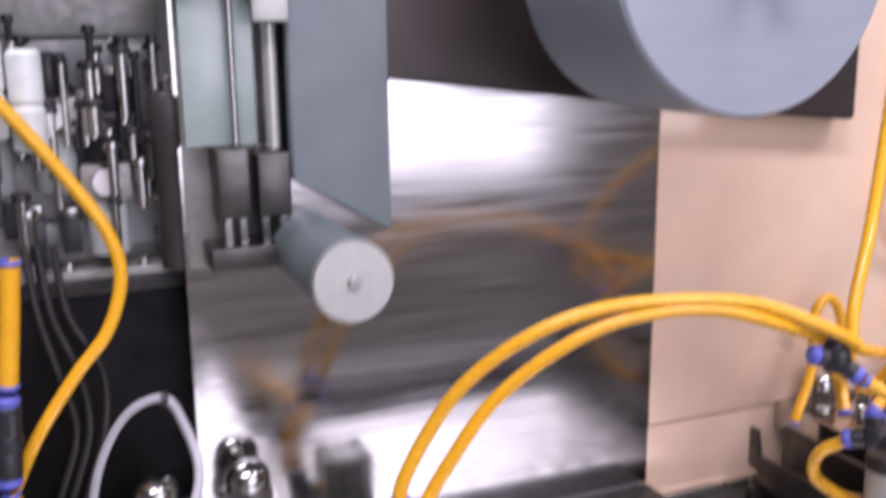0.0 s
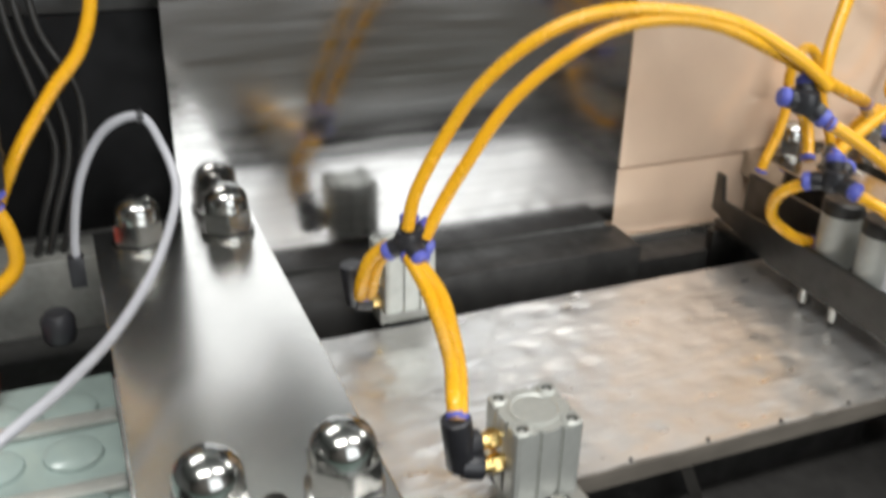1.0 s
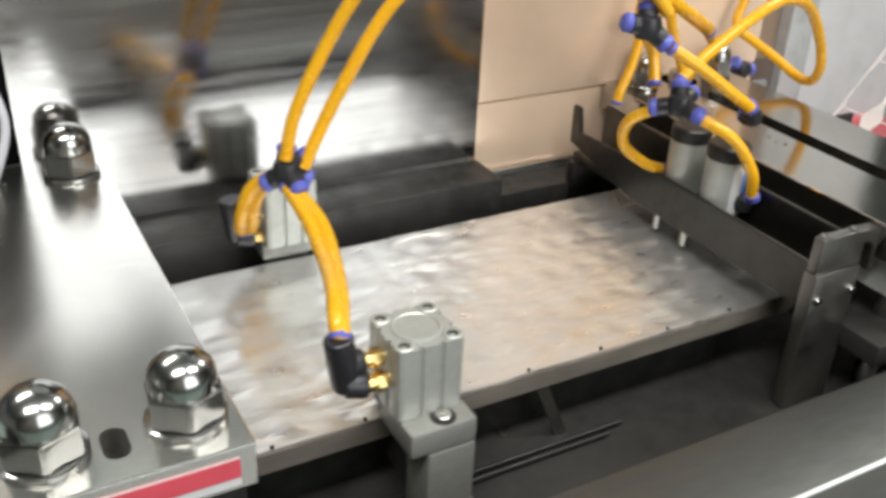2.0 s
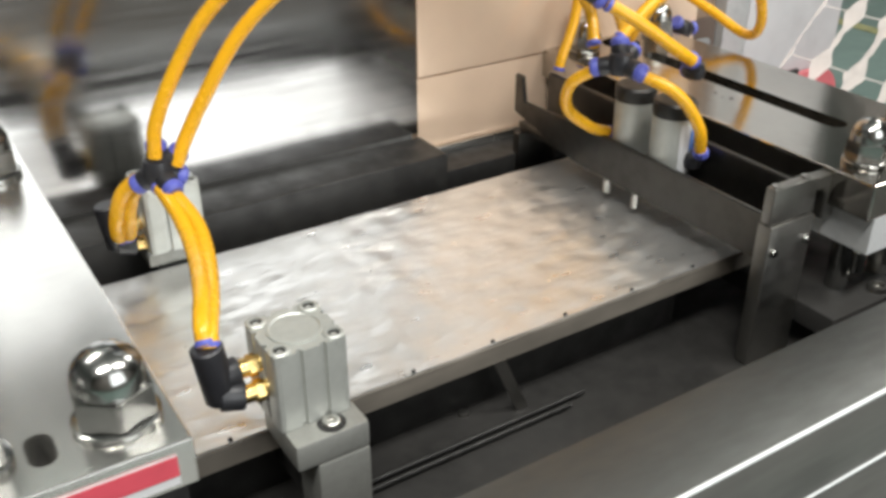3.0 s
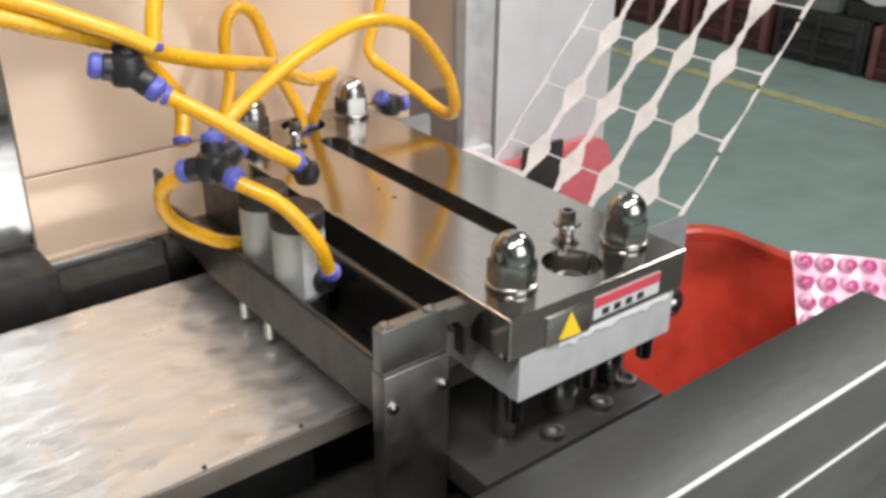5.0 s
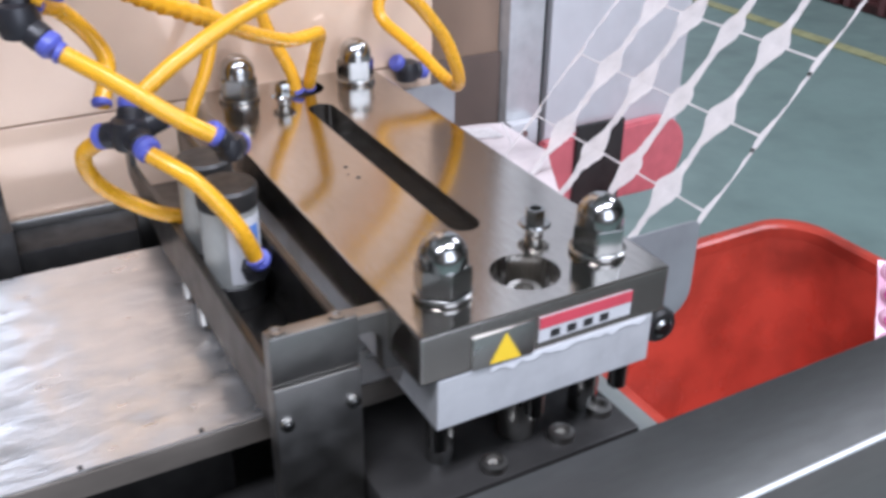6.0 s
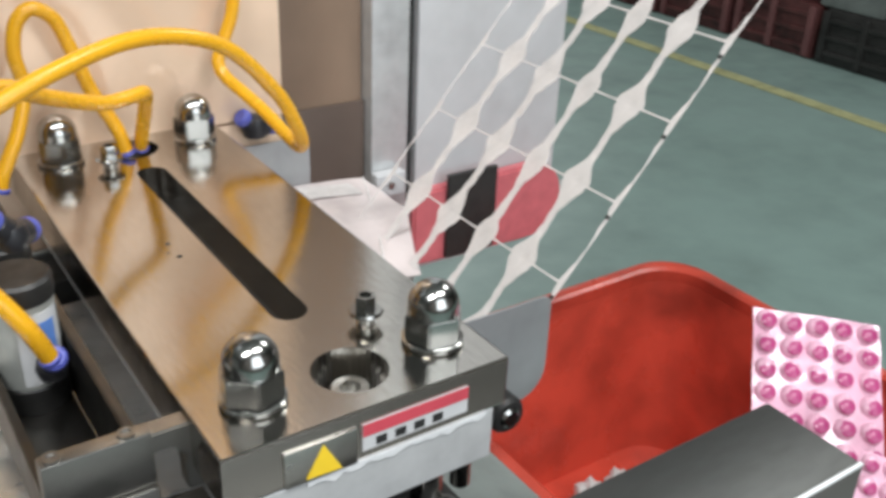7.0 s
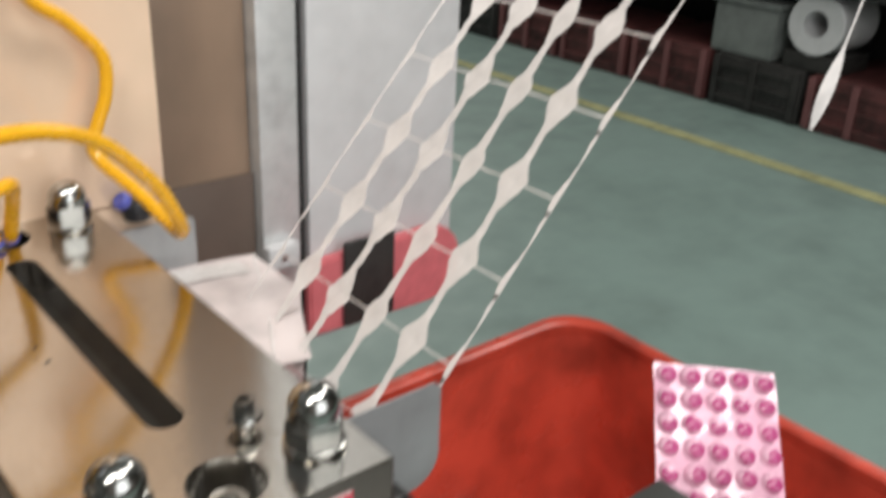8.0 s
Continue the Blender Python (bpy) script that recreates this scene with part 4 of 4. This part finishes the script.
part("cross_strap", box(-0.96, 0.235, 0.8725, -0.741, 0.25, 0.8775, 0.001), alu, fw, "grey metal strap")
part("cross_strap", box(-0.96, 0.15, 0.8725, -0.741, 0.165, 0.8775, 0.001), alu, fw, "grey metal strap")
wt = thing("white_tube", (-0.76, 0.3, 0.87), "white flexible tube looping over the station", "tube")
part("tube", sweep([(-0.7535, 0.330, 0.9500), (-0.7515, 0.330, 0.9920), (-0.7407, 0.320, 1.0446), (-0.7193, 0.310, 1.0848), (-0.6921, 0.300, 1.0973), (-0.6792, 0.290, 1.0759), (-0.6739, 0.270, 1.0507), (-0.6836, 0.240, 1.0326), (-0.7043, 0.190, 1.0193), (-0.7332, 0.130, 1.0145), (-0.7599, 0.080, 1.0180), (-0.7910, 0.040, 1.0180), (-0.8510, 0.000, 1.0000)], 0.0034), white_tube, wt)
part("tube_clip", box(-0.760, 0.323, 0.9485, -0.747, 0.337, 0.975, 0.002), black_plastic, wt, "black tube clip")
part("tube_tie", lathe([(0.005, 0), (0.0053, 0.003), (0.005, 0.005)], (-0.6945, 0.30, 1.0972), "x", 14), black_plastic, wt, "dark tie on the tube")
hose([(-0.80, 0.375, 1.33), (-0.775, 0.378, 1.298), (-0.745, 0.38, 1.255), (-0.720, 0.38, 1.213), (-0.712, 0.38, 1.175), (-0.725, 0.38, 1.132), (-0.752, 0.38, 1.098), (-0.785, 0.38, 1.05), (-0.81, 0.38, 1.0)], R_H)
hose([(-0.79, 0.36, 1.20), (-0.795, 0.36, 1.15), (-0.801, 0.36, 1.10)], R_H * 1.4)
hose([(-0.808, 0.36, 1.015), (-0.800, 0.362, 0.985), (-0.802, 0.362, 0.955), (-0.83, 0.36, 0.93)], R_H * 1.2)
fitting((-0.805, 0.36, 1.058), [(0.08, 0, 1, 0.034), (-0.06, 0, -1, 0.034)], "black inline valve with blue collars", 0.010, 0.012)
for k, dx in enumerate((0.0, 0.010, 0.022)):
    cb = thing("cable", (-0.77, 0.40, 1.14), "dark grey signal cable", "cable", "signal cables")
    part("cord", sweep([(-0.782 + dx, 0.405, 1.20), (-0.776 + dx, 0.40, 1.143), (-0.765 + dx * 1.5, 0.395, 1.094), (-0.756 + dx, 0.395, 1.043), (-0.774 + dx, 0.395, 0.985), (-0.79 + dx, 0.40, 0.93)], 0.0032), dark_steel, cb)


def regulator(x, y, z, s, label):
    """Filter unit: cap, clear bowl, head block, gauge and knob."""
    t = thing("air_regulator", (x, y, z), label, "regulator", "air treatment units")
    part("bowl", lathe([(0.010 * s, 0), (0.016 * s, 0.004), (0.017 * s, 0.03 * s), (0.017 * s, 0.05 * s)], (x, y, z), seg=24), glass_film, t, "clear bowl")
    part("head_block", box(x - 0.02 * s, y - 0.018 * s, z + 0.05 * s, x + 0.02 * s, y + 0.018 * s, z + 0.08 * s, 0.003), alu_dark, t)
    part("knob", lathe([(0.014 * s, 0.08 * s), (0.0155 * s, 0.083 * s), (0.0155 * s, 0.11 * s), (0.013 * s, 0.115 * s)], (x, y, z), seg=24), black_plastic, t, "black knob")
    part("gauge", lathe([(0.011 * s, 0), (0.011 * s, 0.008), (0.009 * s, 0.009), (0, 0.009)], (x, y - 0.018 * s - 0.009, z + 0.066 * s), "y", 20), white_label, t, "round pressure gauge")
    return t


vb = thing("forming_head", (-0.7, 0.45, 1.163), "forming head with bright rods and grey blocks above the cabinet", "machine head")
part("base_plate", box(-0.645, 0.345, 1.1780, -0.555, 0.3915, 1.1970, 0.002), guide_dark, vb)
part("yoke", box(-0.95, 0.345, 1.43, -0.555, 0.3915, 1.50, 0.004), alu_dark, vb)
part("guide_block", box(-0.636, 0.352, 1.2185, -0.610, 0.39, 1.274, 0.003), guide_dark, vb, "grey guide block")
part("guide_block", box(-0.604, 0.352, 1.2185, -0.577, 0.39, 1.270, 0.003), guide_dark, vb, "grey guide block")
for x, y, r, z in ((-0.617, 0.37, 0.003, 1.2745), (-0.70, 0.49, 0.006, 1.1725)):
    part("guide_rod", cyl((x, y, z), r, 1.43 - z, "z", 18), chrome, vb, "polished vertical rod")
part("dark_post", lathe([(0.0125, 0), (0.0125, 0.10), (0.0145, 0.104), (0.0145, 0.14), (0.011, 0.146)], (-0.665, 0.405, 1.1725), seg=20), machine_black, vb)
part("piston_rod", cyl((-0.5865, 0.37, 1.2705), 0.0052, 0.1005, "z", 20), alu, vb, "bright piston rod")
part("rod_clevis", box(-0.602, 0.352, 1.371, -0.573, 0.3585, 1.4295, 0.003), alu, vb, "pale clevis block")
part("rod_end", lathe([(0.0075, 0), (0.0105, 0.004), (0.0105, 0.0585)], (-0.5865, 0.370, 1.371), seg=20), alu_dark, vb)
part("back_plate", box(-0.6570, 0.3925, 1.1725, -0.596, 0.3965, 1.4295, 0.001), alu_dark, vb, "grey back plate")
part("sight_plate", box(-0.655, 0.3785, 1.2745, -0.598, 0.3825, 1.4295, 0.001), clear_green, vb, "cloudy green sight plate")
part("clear_guard", box(-0.735, 0.462, 1.185, -0.66, 0.468, 1.355, 0.001), glass_film, vb, "clear guard sheet")
for x in (-0.628, -0.616, -0.598, -0.583):
    part("foot_nut", hexagon((x, 0.362, 1.1972), 0.009, 0.0212), chrome, vb)
for n, (x, z) in enumerate(((-0.752, 1.235), (-0.80, 1.235), (-0.715, 1.18), (-0.86, 1.235))):
    regulator(x, 0.44, z - 0.0, 1.0, "air filter regulator with clear bowl and black knob")
rail = thing("regulator_rail", (-0.8, 0.47, 1.163), "grey rail carrying the air regulators", "rail")
for z0, z1 in ((1.1725, 1.208), (1.2105, 1.262), (1.2645, 1.31), (1.3125, 1.36), (1.3625, 1.428)):
    part("rail_bar", box(-0.95, 0.463, z0, -0.66, 0.475, z1, 0.002), alu_dark, rail)
for x in (-0.94, -0.81, -0.668):
    part("rail_clamp", box(x - 0.006, 0.4755, 1.1725, x + 0.006, 0.485, 1.36, 0.001), dark_steel, rail)
for x, z, w, h in ((-0.775, 1.175, 0.02, 0.04), (-0.745, 1.185, 0.015, 0.03), (-0.725, 1.255, 0.02, 0.05), (-0.70, 1.30, 0.025, 0.03), (-0.79, 1.20, 0.012, 0.03)):
    v = thing("solenoid_valve", (x, 0.45, z), "small solenoid valve with bright and dark blocks", "valve", "solenoid valves")
    part("valve_body", box(x - w / 2, 0.437, z, x + w / 2, 0.4625, z + h, 0.0015), black_plastic, v)
    part("valve_cap", box(x - w / 2 + 0.002, 0.435, z + h * 1.02, x + w / 2 - 0.002, 0.460, z + h * 1.3, 0.001), chrome, v)

for x, z in ((-0.768, 1.275), (-0.795, 1.285)):
    fh = thing("filter_cartridge", (x, 0.42, z), "white plastic filter cartridge with a clear cap", "filter", "filter cartridges")
    part("cartridge", lathe([(0.010, 0), (0.013, 0.003), (0.013, 0.032), (0.0115, 0.034), (0.0115, 0.037), (0.013, 0.039), (0.013, 0.074), (0.010, 0.078), (0, 0.078)], (x, 0.40, z), seg=24), filter_white, fh)
    part("holder", box(x - 0.006, 0.4135, z + 0.03, x + 0.006, 0.4625, z + 0.042, 0.001), alu_dark, fh)
pins = random.Random(5)
for k in range(58):
    x, z = -0.80 + 0.165 * pins.random(), 1.165 + 0.17 * pins.random()
    h, r = 0.02 + 0.05 * pins.random(), 0.0022 + 0.003 * pins.random()
    p = thing("spring_pin", (x, 0.42, z), "small bright spring pin among the valves", "pin", "spring pins")
    y = 0.405 + 0.028 * pins.random()
    part("pin_body", cyl((x, y, z), r, h, "z", 12, 0.0006), pins.choice((chrome, chrome, steel, dark_steel)), p)
    part("pin_head", lathe([(r * 1.7, 0), (r * 1.8, 0.002), (r * 1.5, 0.006)], (x, y, z + h), seg=12), pins.choice((chrome, dark_steel, black_plastic)), p)
    part("pin_arm", box(x - 0.003, y, z + h * 0.3, x + 0.003, 0.4625, z + h * 0.3 + 0.006, 0.0005), dark_steel, p)

# ---- film path overhead ----
gc = thing("guide_column", (-0.53, 0.37, 1.2), "grey-green painted support plate", "support")
part("column_plate", prism([(-0.574, 1.246), (-0.4905, 1.197), (-0.4905, 1.75), (-0.574, 1.75)], "y", 0.36, 0.375, 0.0015), green_grey, gc)
roller = thing("guide_roller", (-0.564, 0.23, 1.19), "swinging dark guide roller with a bright turned end", "roller")
part("roller_body", lathe([(0.028, 0), (0.029, 0.001), (0.029, 0.205)], (-0.564, 0.235, 1.19), "y", 36), green_grey, roller)
part("end_disc", lathe([(0.029, 0), (0.0295, 0.002), (0.0295, 0.008), (0.029, 0.009)], (-0.564, 0.2255, 1.19), "y", 40), alu, roller, "bright turned end disc")
part("centre_screw", lathe([(0, -0.003), (0.004, -0.003), (0.005, -0.001), (0.005, 0.0)], (-0.564, 0.225, 1.19), "y", 14), steel, roller)
hood = thing("sheet_hood", (-0.35, 0.34, 1.30), "dark brown sheet hood over the rear panel", "hood")
part("hood_body", prism([(-0.508, 1.327), (-0.20, 1.291), (0.02, 1.27), (0.02, 1.75), (-0.508, 1.75)], "y", 0.365, 0.39, 0.003), brown_dark, hood)
reel = thing("film_reel", (-0.295, 0.15, 1.41), "pale blue-grey film reel overhead", "reel")
part("film_roll", lathe([(0.030, 0), (0.112, 0), (0.1145, 0.003), (0.1145, 0.135), (0.112, 0.138), (0.030, 0.138)], (-0.290, 0.15, 1.413), "y", 64), reel_grey, reel)
part("shaft", lathe([(0.0, 0), (0.010, 0), (0.0105, 0.001), (0.0105, 0.243), (0, 0.243)], (-0.290, 0.1215, 1.413), "y", 24), steel, reel, "bright reel shaft")
part("hub", lathe([(0.0106, 0), (0.0199, 0), (0.0199, 0.14), (0.0106, 0.14), (0.0106, 0)], (-0.290, 0.149, 1.413), "y", 24), black_plastic, reel)
part("core", lathe([(0.020, 0), (0.030, 0), (0.030, 0.14), (0.020, 0.14), (0.020, 0)], (-0.290, 0.149, 1.413), "y", 36), brown_panel, reel, "cardboard core")

# ---- hall side background ----
def crate(x, y, z, sx, sy, sz, mat, label, rows=3):
    t = thing("storage_crate", (x, y, z), label, "crate", "crates along the aisle")
    part("crate_shell", box(x, y, z, x + sx, y + sy, z + sz, 0.012), mat, t)
    for k in range(rows):
        zz = z + sz * (0.2 + 0.6 * k / max(1, rows - 1))
        part("rib", box(x - 0.012, y + 0.02, zz - 0.012, x - 0.0005, y + sy - 0.02, zz + 0.012, 0.003), mat, t)
    for k in (0.03, 0.5, 0.94):
        part("upright", box(x - 0.016, y + sy * k, z + 0.01, x - 0.0002, y + sy * k + 0.035, z + sz - 0.01, 0.004), crate_red if mat == rust_red else mat, t)
    return t


for k in range(9):
    crate(3.95, 0.3 + k * 0.52, 0.0, 0.6, 0.48, 0.26, rust_red if k % 4 != 3 else machine_black, "dark red ribbed storage crate on the floor")
rack = thing("work_bench", (4.3, 2.3, 0), "dark steel work bench along the aisle", "bench")
part("bench_top", box(3.90, 0.2, 0.62, 4.8, 5.2, 0.66, 0.004), dark_steel, rack)
for y in (0.22, 1.9, 3.5, 5.14):
    part("leg", box(4.6, y, 0.0, 4.66, y + 0.05, 0.6195, 0.003), dark_steel, rack)
part("back_sheet", box(4.70, 0.2, 0.0, 4.72, 5.2, 0.6195, 0.002), machine_black, rack)
for y, w, h, m, lb in ((1.35, 0.42, 0.26, glass_film, "pale translucent plastic tote on the bench"), (2.6, 0.5, 0.35, machine_black, "dark tote on the bench"), (3.5, 0.45, 0.3, alu_dark, "grey tote on the bench"), (4.3, 0.5, 0.4, machine_black, "black tote on the bench")):
    t = thing("tote_box", (4.0, y, 0.66), lb, "tote", "totes on the bench")
    part("tote_body", box(3.98, y, 0.6605, 4.4, y + w, 0.66 + h, 0.01), m, t)
    part("tote_rim", box(3.965, y - 0.015, 0.661 + h, 4.415, y + w + 0.015, 0.68 + h, 0.005), m, t)
fr = thing("film_roll", (4.1, 1.85, 0.26), "white film roll with an open core", "film roll")
part("roll_body", lathe([(0.06, 0), (0.135, 0), (0.14, 0.005), (0.14, 0.3), (0.06, 0.3), (0.06, 0)], (3.96, 1.86, 0.475), "x", 40), white_label, fr)
part("roll_stand", box(3.97, 1.72, 0.2605, 4.25, 2.0, 0.340, 0.01), machine_black, fr)
tb = thing("storage_bin", (4.1, 2.25, 0.26), "pale translucent storage bin on a red crate", "bin")
part("bin_body", box(3.96, 2.05, 0.2605, 4.36, 2.40, 0.50, 0.02), bin_plastic, tb)
part("bin_rim", box(3.945, 2.035, 0.501, 4.375, 2.415, 0.53, 0.01), bin_plastic, tb)
hs = thing("hanging_film", (0.727, 0.07, 1.056), "thin milky film strip dangling from the waste reel", "film strip")
hb = bmesh.new()
for kk in range(-3, 30):
    zz = 1.056 + kk * 0.012
    ww = 0.0009 + (0.0062 * max(0.0, 1 - ((kk) / 3.2) ** 2) if kk < 4 else 0.0)
    xx = 0.727 + 0.490 * (zz - 1.056) * 0.8
    hb.verts.new((xx - ww * 0.75, 0.07 + ww * 0.65, zz)), hb.verts.new((xx + ww * 0.75, 0.07 - ww * 0.65, zz))
hb.verts.ensure_lookup_table()
for kk in range(32):
    q = 2 * kk
    hb.faces.new((hb.verts[q], hb.verts[q + 1], hb.verts[q + 3], hb.verts[q + 2]))
up = bmesh.ops.extrude_face_region(hb, geom=list(hb.faces))["geom"]
bmesh.ops.translate(hb, verts=[g for g in up if isinstance(g, bmesh.types.BMVert)], vec=(-0.0004, -0.0004, 0))
part("strip", hb, film, hs)


def stroke(t):
    """Rows of film pulled through by the time t, and the gripper's place behind its front stop."""
    ease = lambda a, b: (lambda k: k * k * (3 - 2 * k))(min(1, max(0, (t - a) / (b - a))))
    pulled = sum(ease(a, b) for a, b in PULLS)
    back = sum(ease(a, b) for a, b in RETURNS)
    return pulled, ROW * (pulled - back)


PULLS = ((0.60, 1.45), (2.85, 3.55), (5.0, 5.85), (7.15, 8.05))
RETURNS = ((-1.3, -0.4), (1.75, 2.6), (3.95, 4.8), (6.1, 6.95))


def motions():
    times = [k / 10 for k in range(81)]
    state = [(t, *stroke(t)) for t in times]
    walk(gripper, [(t, pose(GX + d, 0.18, 0.83)) for t, p, d in state])
    for ob in on_gripper:
        x, y, z = ob.location
        walk(ob, [(t, pose(x + d, y, z)) for t, p, d in state])
    for ob, f in cord_pieces:
        g = max(0.0, (f - 0.25) / 0.75)
        w, rise, lean = 1 - g * g * (3 - 2 * g), 0.045 * math.sin(math.pi * f), 0.012 * math.sin(math.pi * min(1.0, f / 0.6))
        walk(ob, [(t, pose(w * d + lean * (1 + d / ROW), 0, rise * (1 + d / ROW))) for t, p, d in state[::2]])
    walk(web, [(t, pose(-0.4 + p * ROW, 0.18, WEB_Z)) for t, p, d in state])
    walk(net_main, [(t, net_pose(p * ROW)) for t, p, d in state])
    for k, ob in enumerate(net_pieces):
        walk(ob, [(t, net_pose((p - 1 - k) * ROW)) for t, p, d in state])
    walk(roller, [(t, pose(-0.564 + 0.026 * k, 0.23, 1.19 + 0.0435 * k)) for t, k in ((0, 0.0), (0.2, 0.45), (0.4, 0.9), (0.55, 1.0), (1.0, 1.0), (8.0, 1.0))])
    lift = [(0, 0.0), (1.75, 0.0), (2.0, 1.0), (2.5, 1.0), (2.75, 0.0), (3.85, 0.0), (4.05, 1.0), (4.75, 1.0), (5.0, 0.0), (6.05, 0.0), (6.3, 1.0), (6.65, 1.0), (6.95, 0.0), (8, 0.0)]
    walk(plat, [(t, pose(0.05, 0.18, 0.776 + 0.024 * d)) for t, d in lift])


motions()
